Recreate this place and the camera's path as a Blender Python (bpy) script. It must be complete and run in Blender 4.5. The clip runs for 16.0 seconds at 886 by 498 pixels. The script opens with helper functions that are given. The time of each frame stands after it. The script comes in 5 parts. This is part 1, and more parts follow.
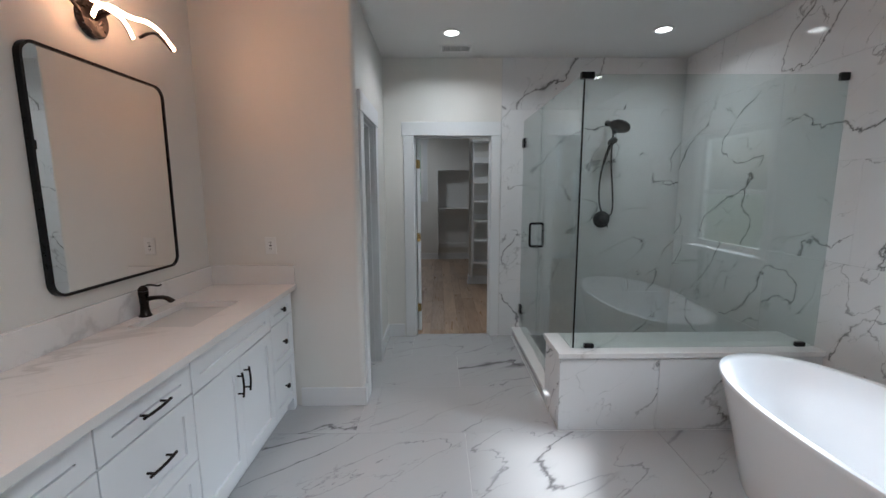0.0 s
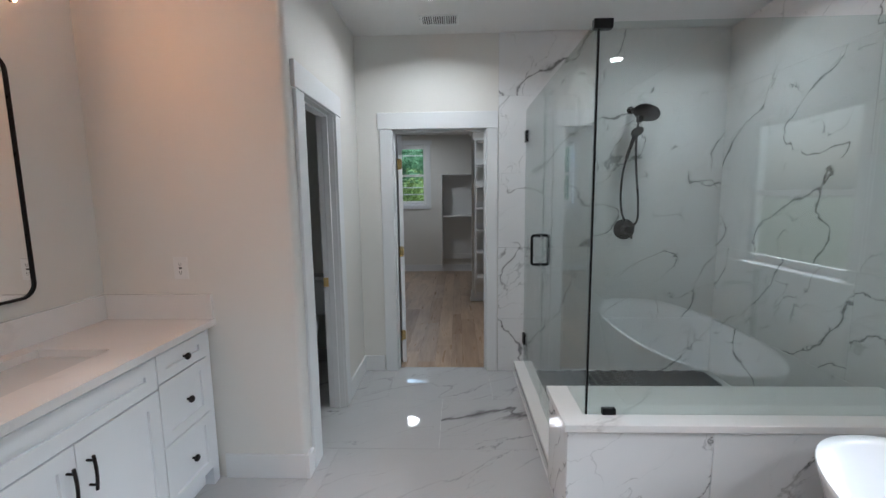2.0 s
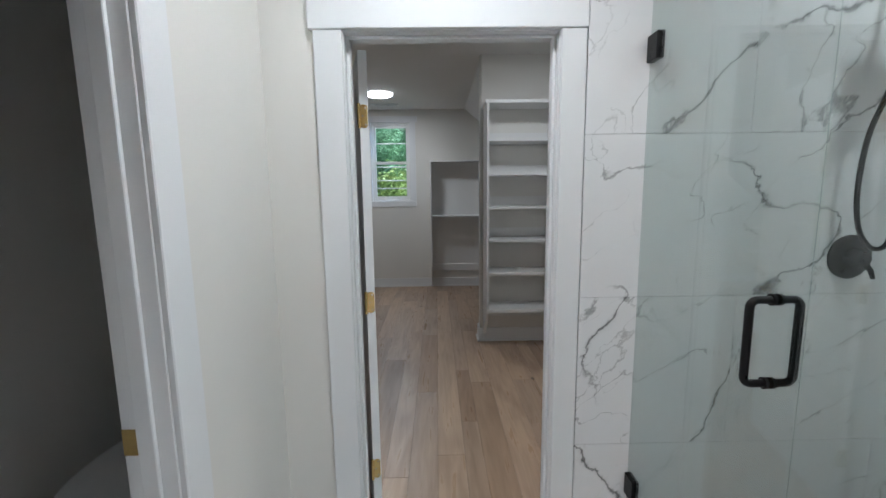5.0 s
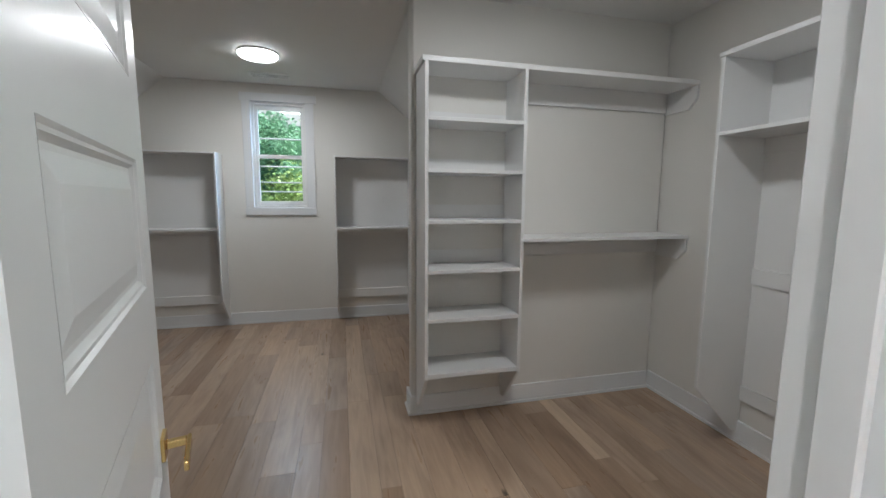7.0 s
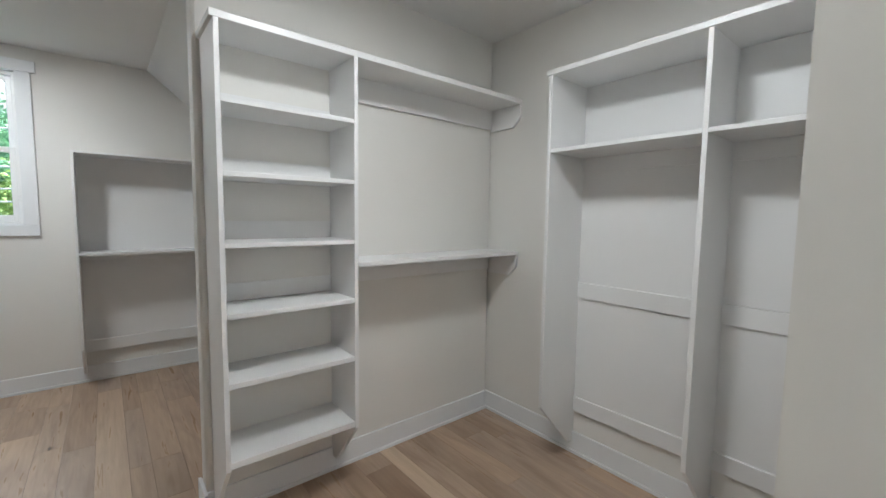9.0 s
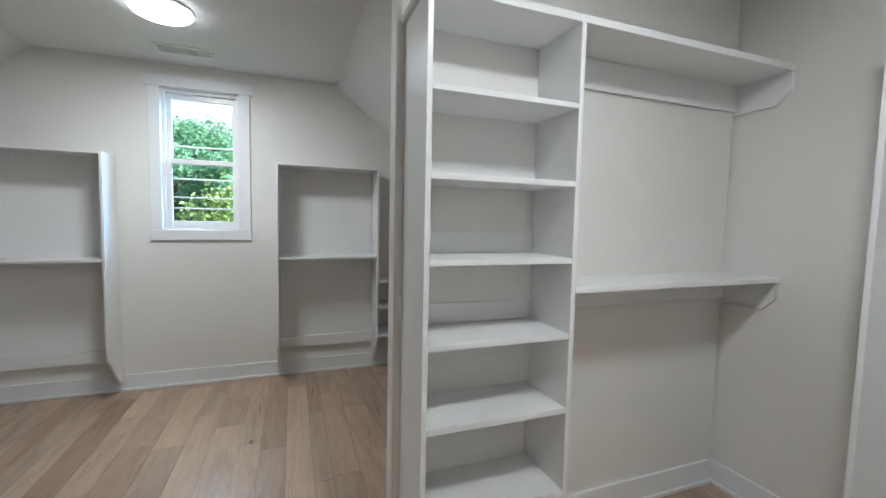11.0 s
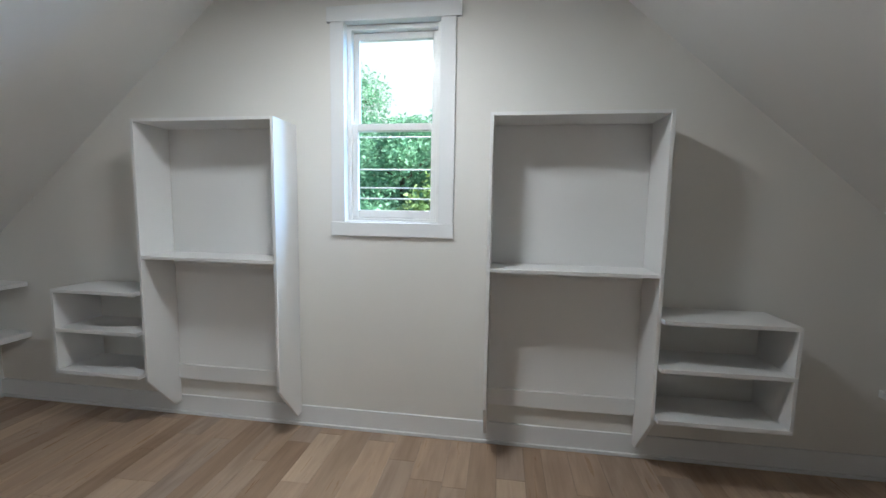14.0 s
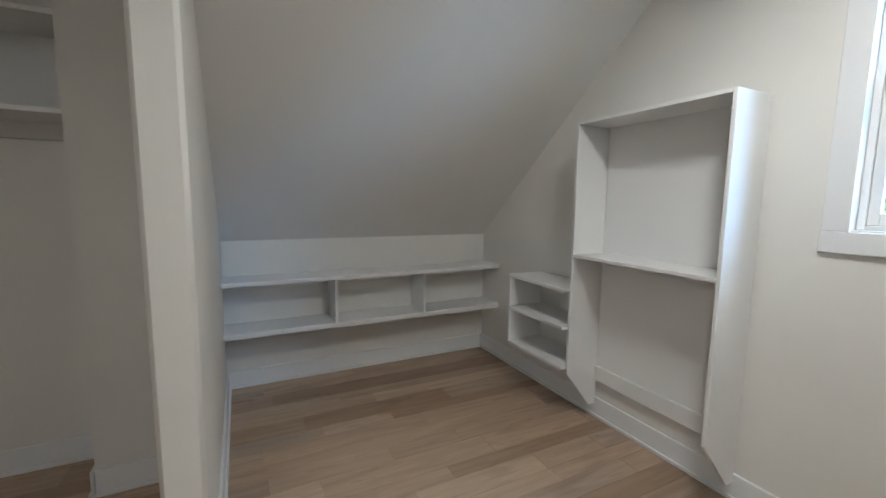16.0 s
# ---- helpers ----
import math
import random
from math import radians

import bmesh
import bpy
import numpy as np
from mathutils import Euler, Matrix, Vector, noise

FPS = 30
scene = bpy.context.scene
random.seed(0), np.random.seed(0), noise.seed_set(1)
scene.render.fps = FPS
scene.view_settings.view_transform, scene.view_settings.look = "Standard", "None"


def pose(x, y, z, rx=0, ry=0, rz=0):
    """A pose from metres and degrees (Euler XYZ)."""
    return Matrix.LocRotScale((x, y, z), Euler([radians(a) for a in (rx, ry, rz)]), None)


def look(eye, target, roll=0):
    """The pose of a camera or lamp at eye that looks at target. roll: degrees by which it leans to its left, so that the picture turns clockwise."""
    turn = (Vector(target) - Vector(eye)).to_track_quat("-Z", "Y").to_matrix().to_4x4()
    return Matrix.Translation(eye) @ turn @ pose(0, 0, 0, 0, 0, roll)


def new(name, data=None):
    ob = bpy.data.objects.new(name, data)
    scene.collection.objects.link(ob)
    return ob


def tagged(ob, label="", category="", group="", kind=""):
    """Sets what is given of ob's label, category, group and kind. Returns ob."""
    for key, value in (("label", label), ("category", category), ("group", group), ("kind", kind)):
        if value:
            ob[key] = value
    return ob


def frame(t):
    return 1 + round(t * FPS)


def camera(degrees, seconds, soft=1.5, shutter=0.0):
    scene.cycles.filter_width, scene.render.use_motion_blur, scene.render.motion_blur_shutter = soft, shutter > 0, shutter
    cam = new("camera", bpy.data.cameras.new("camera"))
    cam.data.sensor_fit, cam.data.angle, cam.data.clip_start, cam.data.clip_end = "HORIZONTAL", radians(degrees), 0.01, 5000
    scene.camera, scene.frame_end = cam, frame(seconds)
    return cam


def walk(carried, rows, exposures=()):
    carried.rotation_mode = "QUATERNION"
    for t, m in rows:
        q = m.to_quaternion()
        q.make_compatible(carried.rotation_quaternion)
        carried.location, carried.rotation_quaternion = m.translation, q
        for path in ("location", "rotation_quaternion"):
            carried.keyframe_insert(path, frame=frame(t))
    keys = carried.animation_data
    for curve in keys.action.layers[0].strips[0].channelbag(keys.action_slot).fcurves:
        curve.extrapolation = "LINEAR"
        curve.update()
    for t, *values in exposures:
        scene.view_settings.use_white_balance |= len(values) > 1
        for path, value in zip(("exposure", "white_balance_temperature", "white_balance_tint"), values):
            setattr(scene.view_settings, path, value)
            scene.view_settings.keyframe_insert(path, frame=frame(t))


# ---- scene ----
cam = camera(94.7, 16.0)
PATH = [
    (0, (-0.02, 0.156, 1.521), (0.001, 2.136, 1.236), -0.2),
    (0.5, (-0.023, 0.211, 1.497), (-0.023, 2.19, 1.207), -0.6),
    (1, (0.073, 0.39, 1.477), (0.041, 2.37, 1.199), -0.8),
    (1.5, (0.208, 0.628, 1.501), (0.154, 2.61, 1.237), -0.9),
    (2, (0.26, 0.885, 1.496), (0.191, 2.868, 1.247), -0.7),
    (2.5, (0.238, 1.149, 1.514), (0.171, 3.132, 1.263), -0.5),
    (3, (0.149, 1.44, 1.492), (0.124, 3.425, 1.248), -0.3),
    (3.5, (0.118, 1.747, 1.488), (0.084, 3.729, 1.223), -0.3),
    (4, (0.037, 2.092, 1.513), (0.033, 4.074, 1.246), -0.5),
    (4.2, (0.037, 2.219, 1.51), (0.043, 4.2, 1.229), -0.6),
    (6.3, (0.108, 3.674, 1.456), (0.263, 5.651, 1.197), -0.2),
    (6.5, (0.078, 3.799, 1.463), (0.321, 5.767, 1.203), 0.0),
    (7, (0.035, 4.084, 1.48), (0.513, 6.011, 1.234), 0.4),
    (7.5, (0.056, 4.289, 1.472), (0.798, 6.133, 1.246), 0.5),
    (8, (0.104, 4.44, 1.475), (1.112, 6.156, 1.274), 0.6),
    (8.2, (0.119, 4.478, 1.481), (1.221, 6.136, 1.289), 0.6),
    (9.25, (0.152, 4.575, 1.478), (1.43, 6.105, 1.318), 0.85),
    (10.3, (0.147, 4.746, 1.474), (1.129, 6.484, 1.344), 1.1),
    (10.5, (0.124, 4.855, 1.476), (1.026, 6.635, 1.345), 1.1),
    (11, (0.086, 5.113, 1.492), (0.781, 6.983, 1.349), 1.2),
    (11.5, (0.081, 5.399, 1.475), (0.588, 7.327, 1.317), 1.2),
    (12, (0.111, 5.703, 1.459), (0.467, 7.663, 1.283), 0.9),
    (12.5, (0.061, 6.008, 1.485), (0.328, 7.98, 1.283), 1.0),
    (13, (0.081, 6.296, 1.463), (0.236, 8.28, 1.262), 1.0),
    (13.5, (0.093, 6.517, 1.455), (0.093, 8.507, 1.246), 1.0),
    (14, (0.037, 6.727, 1.461), (-0.247, 8.696, 1.256), 0.9),
    (14.5, (-0.061, 6.866, 1.473), (-0.737, 8.735, 1.249), 0.7),
    (15, (-0.136, 6.96, 1.462), (-1.249, 8.605, 1.232), 0.6),
    (15.5, (-0.206, 7.018, 1.47), (-1.689, 8.34, 1.239), 0.7),
    (16, (-0.211, 7.02, 1.462), (-1.988, 7.907, 1.228), 0.7),
]
EXPOSURES = [(0.0, 0.0, 5750, 7), (1.5, 0.2, 5750, 7), (3.0, 0.52, 5750, 7), (4.2, 0.80, 5800, 7), (6.3, 0.75, 5950, 9), (7.0, 1.15, 6050, 8), (7.5, 1.5, 6000, 7), (8.2, 1.7, 6000, 7), (10.3, 1.75, 5950, 6),
             (11.5, 1.7, 5850, 6), (12.5, 1.65, 5850, 6), (14.0, 1.68, 5900, 6), (16.0, 1.72, 6250, 7)]
walk(cam, [(t, look(eye, target, roll)) for t, eye, target, roll in PATH], EXPOSURES)

# ---- world, sun, exposure ----
SUN_WAY = Vector((-1.0, 0.2, -0.92)).normalized()
SUN_ELEV = math.asin(-SUN_WAY.z)
SUN_AZ = math.atan2(-SUN_WAY.x, -SUN_WAY.y)
world = bpy.data.worlds.new("sky")
scene.world = world
world.use_nodes = True
wn = world.node_tree
sky = wn.nodes.new("ShaderNodeTexSky")
sky.sky_type = "NISHITA"
sky.sun_disc = False
sky.sun_elevation = SUN_ELEV
sky.sun_rotation = SUN_AZ
sky.air_density, sky.dust_density, sky.ozone_density = 0.7, 6.0, 0.4
wn.links.new(sky.outputs[0], wn.nodes["Background"].inputs[0])
wn.nodes["Background"].inputs[1].default_value = 0.15

sun_data = bpy.data.lights.new("sun", "SUN")
sun_data.energy, sun_data.angle, sun_data.color = 5.0, radians(7.0), (1.0, 0.95, 0.88)
sun = new("sun", sun_data)
sun.matrix_world = look((6, -1, 6), Vector((6, -1, 6)) + SUN_WAY)


def area_lamp(name, at, target, sx, sy, watts, color=(1, 1, 1), shape="RECTANGLE", spread=180):
    data = bpy.data.lights.new(name, "AREA")
    data.shape, data.size, data.energy, data.color = shape, sx, watts, color
    data.spread = radians(spread)
    if shape == "RECTANGLE":
        data.size_y = sy
    ob = new(name, data)
    ob.matrix_world = look(at, target)
    return ob


# lamps of the place: four recessed downlights, one closet ceiling light; added ones noted below
DOWNLIGHTS = ((0.093, 3.66), (1.775, 3.59), (0.093, 0.30), (1.775, 0.30))
for (lx, ly), watts in zip(DOWNLIGHTS, (7.6, 4.4, 15.0, 8.0)):
    area_lamp("downlight_lamp", (lx, ly, 2.766), (lx, ly + 0.001, 0), 0.11, 0, watts, (1, 0.98, 0.94), "DISK", 150)
# second ceiling light is unseen, added to brighten the closet's front half
CLOSET_LAMPS = ((-0.645, 8.12), (0.92, 5.42))
for (lx, ly), watts in zip(CLOSET_LAMPS, (6.9, 5.8)):
    area_lamp("ceiling_light_lamp", (lx, ly, 2.685), (lx, ly + 0.001, 0), 0.32, 0, watts, (1, 0.98, 0.95), "DISK", 180)
# unseen area lamps outside both windows stand in for light from the sky
area_lamp("window_daylight", (0.3, 11.2, 4.75), (-0.6, 9.2, 1.9), 5.2, 2.3, 200, (0.58, 0.78, 1.0))
# added bluer one, off to the side, tints the west unit's side panel
area_lamp("window_daylight", (2.6, 11.2, 2.7), (-0.6, 9.2, 1.9), 1.6, 2.3, 100, (0.26, 0.57, 1.0))
area_lamp("bath_window_daylight", (4.4, 1.56, 3.15), (2.45, 1.68, 1.6), 1.2, 1.2, 215, (0.84, 0.92, 1.0))


# ---- materials ----
def mat(name):
    m = bpy.data.materials.new(name)
    m.use_nodes = True
    nt = m.node_tree
    return m, nt, nt.nodes["Principled BSDF"]


def add(nt, kind, **kw):
    n = nt.nodes.new(kind)
    for k, v in kw.items():
        n.inputs[k].default_value = v
    return n


def coords(nt, scale=(1, 1, 1), which="Object"):
    tc = nt.nodes.new("ShaderNodeTexCoord")
    mp = nt.nodes.new("ShaderNodeMapping")
    mp.inputs["Scale"].default_value = scale
    nt.links.new(tc.outputs[which], mp.inputs["Vector"])
    return mp.outputs["Vector"]


def world_coords(nt):
    return nt.nodes.new("ShaderNodeNewGeometry").outputs["Position"]


def noise_tex(nt, vec, scale, detail=4.0, rough=0.5, dist=0.0):
    n = add(nt, "ShaderNodeTexNoise", Scale=scale, Detail=detail, Roughness=rough, Distortion=dist)
    nt.links.new(vec, n.inputs["Vector"])
    return n


def ramp(nt, fac, stops):
    r = nt.nodes.new("ShaderNodeValToRGB")
    e = r.color_ramp.elements
    while len(e) < len(stops):
        e.new(0.5)
    for el, (p, c) in zip(e, stops):
        el.position, el.color = p, (*c, 1) if len(c) == 3 else c
    nt.links.new(fac, r.inputs[0])
    return r.outputs[0]


def calc(nt, op, a, b=None, clamp=False):
    n = nt.nodes.new("ShaderNodeMath")
    n.operation, n.use_clamp = op, clamp
    for i, v in enumerate((a, b)):
        if v is None:
            continue
        if isinstance(v, (int, float)):
            n.inputs[i].default_value = v
        else:
            nt.links.new(v, n.inputs[i])
    return n.outputs[0]


def mixc(nt, fac, a, b, blend="MIX"):
    n = nt.nodes.new("ShaderNodeMix")
    n.data_type, n.blend_type = "RGBA", blend
    for i, v in ((0, fac), (6, a), (7, b)):
        if isinstance(v, (int, float)):
            n.inputs[i].default_value = v
        elif isinstance(v, tuple):
            n.inputs[i].default_value = (*v, 1)
        else:
            nt.links.new(v, n.inputs[i])
    return n.outputs[2]


def bump(nt, bsdf, height, strength=0.1, dist=0.01):
    b = add(nt, "ShaderNodeBump", Strength=strength, Distance=dist)
    nt.links.new(height, b.inputs["Height"])
    nt.links.new(b.outputs[0], bsdf.inputs["Normal"])


def paint(name, color, rough=0.6, tex=260.0, strength=0.06, var=0.04):
    m, nt, b = mat(name)
    p = world_coords(nt)
    big = noise_tex(nt, p, 1.3, 3)
    fine = noise_tex(nt, p, tex, 2)
    dark = tuple(c * (1 - var) for c in color)
    nt.links.new(ramp(nt, big.outputs["Fac"], [(0.3, dark), (0.7, color)]), b.inputs["Base Color"])
    nt.links.new(ramp(nt, noise_tex(nt, p, 6, 3).outputs["Fac"], [(0.3, (rough - 0.04,) * 3), (0.7, (rough + 0.04,) * 3)]), b.inputs["Roughness"])
    bump(nt, b, fine.outputs["Fac"], strength, 0.002)
    return m


def warped(nt, vec, seed, amount, freq):
    shift = nt.nodes.new("ShaderNodeVectorMath")
    shift.operation = "ADD"
    shift.inputs[1].default_value = (seed, seed * 1.7, seed * 0.6)
    nt.links.new(vec, shift.inputs[0])
    w = noise_tex(nt, shift.outputs[0], freq, 7, 0.62)
    mul = nt.nodes.new("ShaderNodeVectorMath")
    mul.operation = "MULTIPLY_ADD"
    mul.inputs[1].default_value = (amount,) * 3
    nt.links.new(w.outputs["Color"], mul.inputs[0])
    nt.links.new(shift.outputs[0], mul.inputs[2])
    return mul.outputs[0]


def vein_lines(nt, vec, scale, seed, amount, freq, width):
    """Long jagged lines that follow the levels of a stretched noise, thicker and thinner on the way."""
    p = warped(nt, vec, seed, amount, freq)
    n = noise_tex(nt, p, scale, 1.5, 0.4)
    t = noise_tex(nt, p, scale * 4.5, 3)
    off = calc(nt, "ABSOLUTE", calc(nt, "SUBTRACT", n.outputs["Fac"], 0.5))
    w = calc(nt, "MULTIPLY", calc(nt, "POWER", t.outputs["Fac"], 3.0), width * 8.0)
    return calc(nt, "SUBTRACT", 1.0, calc(nt, "DIVIDE", off, calc(nt, "ADD", w, width * 0.12)), True)


def marble(name, base, vein, rough, gain=1.0, scale=1.0, soft=False, along=(1, -1, 1)):
    """White stone with grey veins that run along one direction, shifted from piece to piece."""
    m, nt, b = mat(name)
    d = Vector(along).normalized()
    e = d.cross(Vector((0.3, 0.2, 0.93))).normalized()
    f = d.cross(e)
    pos = world_coords(nt)
    comb = nt.nodes.new("ShaderNodeCombineXYZ")
    for i, (ax, k) in enumerate(((d, 0.22), (e, 1.0), (f, 1.0))):
        dot = nt.nodes.new("ShaderNodeVectorMath")
        dot.operation = "DOT_PRODUCT"
        dot.inputs[1].default_value = tuple(ax * (k * scale))
        nt.links.new(pos, dot.inputs[0])
        nt.links.new(dot.outputs["Value"], comb.inputs[i])
    info = nt.nodes.new("ShaderNodeObjectInfo")
    off = nt.nodes.new("ShaderNodeVectorMath")
    off.operation = "MULTIPLY_ADD"
    off.inputs[1].default_value = (13.1, 25.3, 17.7) if not soft else (0, 0, 0)
    nt.links.new(info.outputs["Random"], off.inputs[0])
    nt.links.new(comb.outputs[0], off.inputs[2])
    p = off.outputs[0]
    big = vein_lines(nt, p, 1.25, 1.3, 0.20, 4.5, 0.0042)
    mid = vein_lines(nt, p, 2.2, 7.7, 0.18, 5.5, 0.0034)
    fine = vein_lines(nt, p, 3.4, 4.1, 0.16, 7.0, 0.0034)
    m1 = ramp(nt, noise_tex(nt, p, 1.3, 2).outputs["Fac"], [(0.36, (0, 0, 0)), (0.48, (1, 1, 1))])
    m2 = ramp(nt, noise_tex(nt, p, 2.1, 2, 0.5, 0.4).outputs["Fac"], [(0.40, (0, 0, 0)), (0.54, (1, 1, 1))])
    m3 = ramp(nt, noise_tex(nt, p, 2.9, 2, 0.5, 0.8).outputs["Fac"], [(0.42, (0, 0, 0)), (0.58, (1, 1, 1))])
    halo = vein_lines(nt, p, 1.25, 1.3, 0.20, 4.5, 0.011)
    a1 = calc(nt, "MULTIPLY", calc(nt, "MULTIPLY", big, m1), 0.95 * gain)
    a2 = calc(nt, "MULTIPLY", calc(nt, "MULTIPLY", mid, m2), 0.75 * gain)
    a3 = calc(nt, "MULTIPLY", calc(nt, "MULTIPLY", fine, m3), 0.5 * gain)
    a4 = calc(nt, "MULTIPLY", calc(nt, "MULTIPLY", halo, m1), 0.18 * gain)
    cloud = noise_tex(nt, p, 1.1, 5, 0.6)
    col = ramp(nt, cloud.outputs["Fac"], [(0.3, tuple(c * 0.94 for c in base)), (0.65, base)])
    col = mixc(nt, a4, col, vein)
    col = mixc(nt, a3, col, vein)
    col = mixc(nt, a2, col, vein)
    col = mixc(nt, a1, col, tuple(v * 0.6 for v in vein))
    nt.links.new(col, b.inputs["Base Color"])
    b.inputs["Roughness"].default_value = rough
    b.inputs["IOR"].default_value = 1.5
    return m


def metal(name, color, rough, metallic=1.0):
    m, nt, b = mat(name)
    b.inputs["Metallic"].default_value = metallic
    p = coords(nt)
    n = noise_tex(nt, p, 40, 3)
    nt.links.new(ramp(nt, n.outputs["Fac"], [(0.3, tuple(c * 0.85 for c in color)), (0.7, color)]), b.inputs["Base Color"])
    nt.links.new(ramp(nt, n.outputs["Fac"], [(0.3, (rough * 0.8,) * 3), (0.7, (rough * 1.2,) * 3)]), b.inputs["Roughness"])
    return m


def glass(name, tint, base=0.085, rough=0.0):
    m, nt, b = mat(name)
    nt.nodes.remove(b)
    lw = nt.nodes.new("ShaderNodeLayerWeight")
    lw.inputs["Blend"].default_value = 0.5
    f = calc(nt, "ADD", calc(nt, "MULTIPLY", calc(nt, "POWER", lw.outputs["Facing"], 5.0), 0.9), base)
    tr = nt.nodes.new("ShaderNodeBsdfTransparent")
    tr.inputs[0].default_value = (*tint, 1)
    gl = nt.nodes.new("ShaderNodeBsdfGlossy")
    gl.inputs["Roughness"].default_value = rough
    mx = nt.nodes.new("ShaderNodeMixShader")
    nt.links.new(f, mx.inputs[0])
    nt.links.new(tr.outputs[0], mx.inputs[1])
    nt.links.new(gl.outputs[0], mx.inputs[2])
    nt.links.new(mx.outputs[0], nt.nodes["Material Output"].inputs[0])
    return m


def glow(name, color, strength):
    m, nt, b = mat(name)
    b.inputs["Base Color"].default_value = (0.8, 0.8, 0.8, 1)
    b.inputs["Emission Color"].default_value = (*color, 1)
    b.inputs["Emission Strength"].default_value = strength
    return m


def oak(name):
    m, nt, b = mat(name)
    info = nt.nodes.new("ShaderNodeObjectInfo")
    geo = world_coords(nt)
    rnd = info.outputs["Random"]
    shift = nt.nodes.new("ShaderNodeVectorMath")
    shift.operation = "MULTIPLY_ADD"
    shift.inputs[1].default_value = (7.0, 31.0, 3.0)
    nt.links.new(rnd, shift.inputs[0])
    nt.links.new(geo, shift.inputs[2])
    mp = nt.nodes.new("ShaderNodeMapping")
    mp.inputs["Scale"].default_value = (1, 0.07, 1)
    nt.links.new(shift.outputs[0], mp.inputs["Vector"])
    grain = noise_tex(nt, mp.outputs[0], 38, 4, 0.55, 0.5)
    mp2 = nt.nodes.new("ShaderNodeMapping")
    mp2.inputs["Scale"].default_value = (1, 0.16, 1)
    nt.links.new(shift.outputs[0], mp2.inputs["Vector"])
    cath = noise_tex(nt, mp2.outputs[0], 6, 2, 0.5, 1.6)
    tone = ramp(nt, rnd, [(0.0, (0.32, 0.218, 0.147)), (0.18, (0.38, 0.268, 0.183)), (0.32, (0.39, 0.30, 0.232)), (0.5, (0.465, 0.337, 0.238)), (0.75, (0.42, 0.305, 0.217)), (1.0, (0.58, 0.445, 0.325))])
    streak = ramp(nt, grain.outputs["Fac"], [(0.3, (0.86, 0.845, 0.83)), (0.65, (1.03, 1.025, 1.02))])
    col = mixc(nt, 1.0, tone, streak, "MULTIPLY")
    col = mixc(nt, 1.0, col, ramp(nt, cath.outputs["Fac"], [(0.32, (0.85, 0.83, 0.82)), (0.5, (1.0, 1.0, 1.0)), (0.68, (1.08, 1.07, 1.05))]), "MULTIPLY")
    knot = add(nt, "ShaderNodeTexVoronoi", Scale=1.9)
    mp3 = nt.nodes.new("ShaderNodeMapping")
    mp3.inputs["Scale"].default_value = (1.0, 0.4, 1)
    nt.links.new(shift.outputs[0], mp3.inputs["Vector"])
    nt.links.new(mp3.outputs[0], knot.inputs["Vector"])
    wob = calc(nt, "ADD", knot.outputs["Distance"], calc(nt, "MULTIPLY", calc(nt, "SUBTRACT", grain.outputs["Fac"], 0.5), 0.05))
    kf = ramp(nt, wob, [(0.0, (1, 1, 1)), (0.016, (0.85, 0.85, 0.85)), (0.034, (0, 0, 0))])
    col = mixc(nt, kf, col, (0.045, 0.033, 0.028))
    nt.links.new(col, b.inputs["Base Color"])
    nt.links.new(ramp(nt, grain.outputs["Fac"], [(0.3, (0.38,) * 3), (0.7, (0.26,) * 3)]), b.inputs["Roughness"])
    bump(nt, b, grain.outputs["Fac"], 0.06, 0.002)
    return m


def speckle(name, a, c, rough, scale=30):
    m, nt, b = mat(name)
    info = nt.nodes.new("ShaderNodeObjectInfo")
    isl = nt.nodes.new("ShaderNodeNewGeometry")
    n = noise_tex(nt, world_coords(nt), scale, 4)
    f = calc(nt, "ADD", calc(nt, "MULTIPLY", n.outputs["Fac"], 0.6), calc(nt, "MULTIPLY", calc(nt, "ADD", info.outputs["Random"], isl.outputs["Random Per Island"]), 0.2))
    nt.links.new(ramp(nt, f, [(0.25, a), (0.75, c)]), b.inputs["Base Color"])
    b.inputs["Roughness"].default_value = rough
    bump(nt, b, n.outputs["Fac"], 0.05, 0.002)
    return m


def leaves(name, dark, mid, light):
    m, nt, b = mat(name)
    isl = nt.nodes.new("ShaderNodeNewGeometry")
    n = noise_tex(nt, isl.outputs["Position"], 0.45, 3)
    f = calc(nt, "ADD", calc(nt, "MULTIPLY", isl.outputs["Random Per Island"], 0.5), calc(nt, "MULTIPLY", n.outputs["Fac"], 0.5))
    nt.links.new(ramp(nt, f, [(0.2, dark), (0.5, mid), (0.85, light)]), b.inputs["Base Color"])
    b.inputs["Roughness"].default_value = 0.5
    tl = nt.nodes.new("ShaderNodeBsdfTranslucent")
    tl.inputs[0].default_value = (*light, 1)
    mx = nt.nodes.new("ShaderNodeMixShader")
    mx.inputs[0].default_value = 0.3
    nt.links.new(b.outputs[0], mx.inputs[1])
    nt.links.new(tl.outputs[0], mx.inputs[2])
    nt.links.new(mx.outputs[0], nt.nodes["Material Output"].inputs[0])
    return m


WALL = paint("wall_paint", (0.74, 0.725, 0.69), 0.55)
CEIL = paint("ceiling_paint", (0.75, 0.745, 0.73), 0.6, 180, 0.08)
TRIM = paint("trim_paint", (0.755, 0.765, 0.775), 0.5, 60, 0.006, 0.02)
SHELF = paint("shelf_paint", (0.77, 0.77, 0.765), 0.36, 60, 0.008, 0.03)
DOORP = paint("door_paint", (0.80, 0.81, 0.81), 0.34, 60, 0.006, 0.02)
CABP = paint("cabinet_paint", (0.80, 0.82, 0.84), 0.35, 60, 0.006, 0.02)
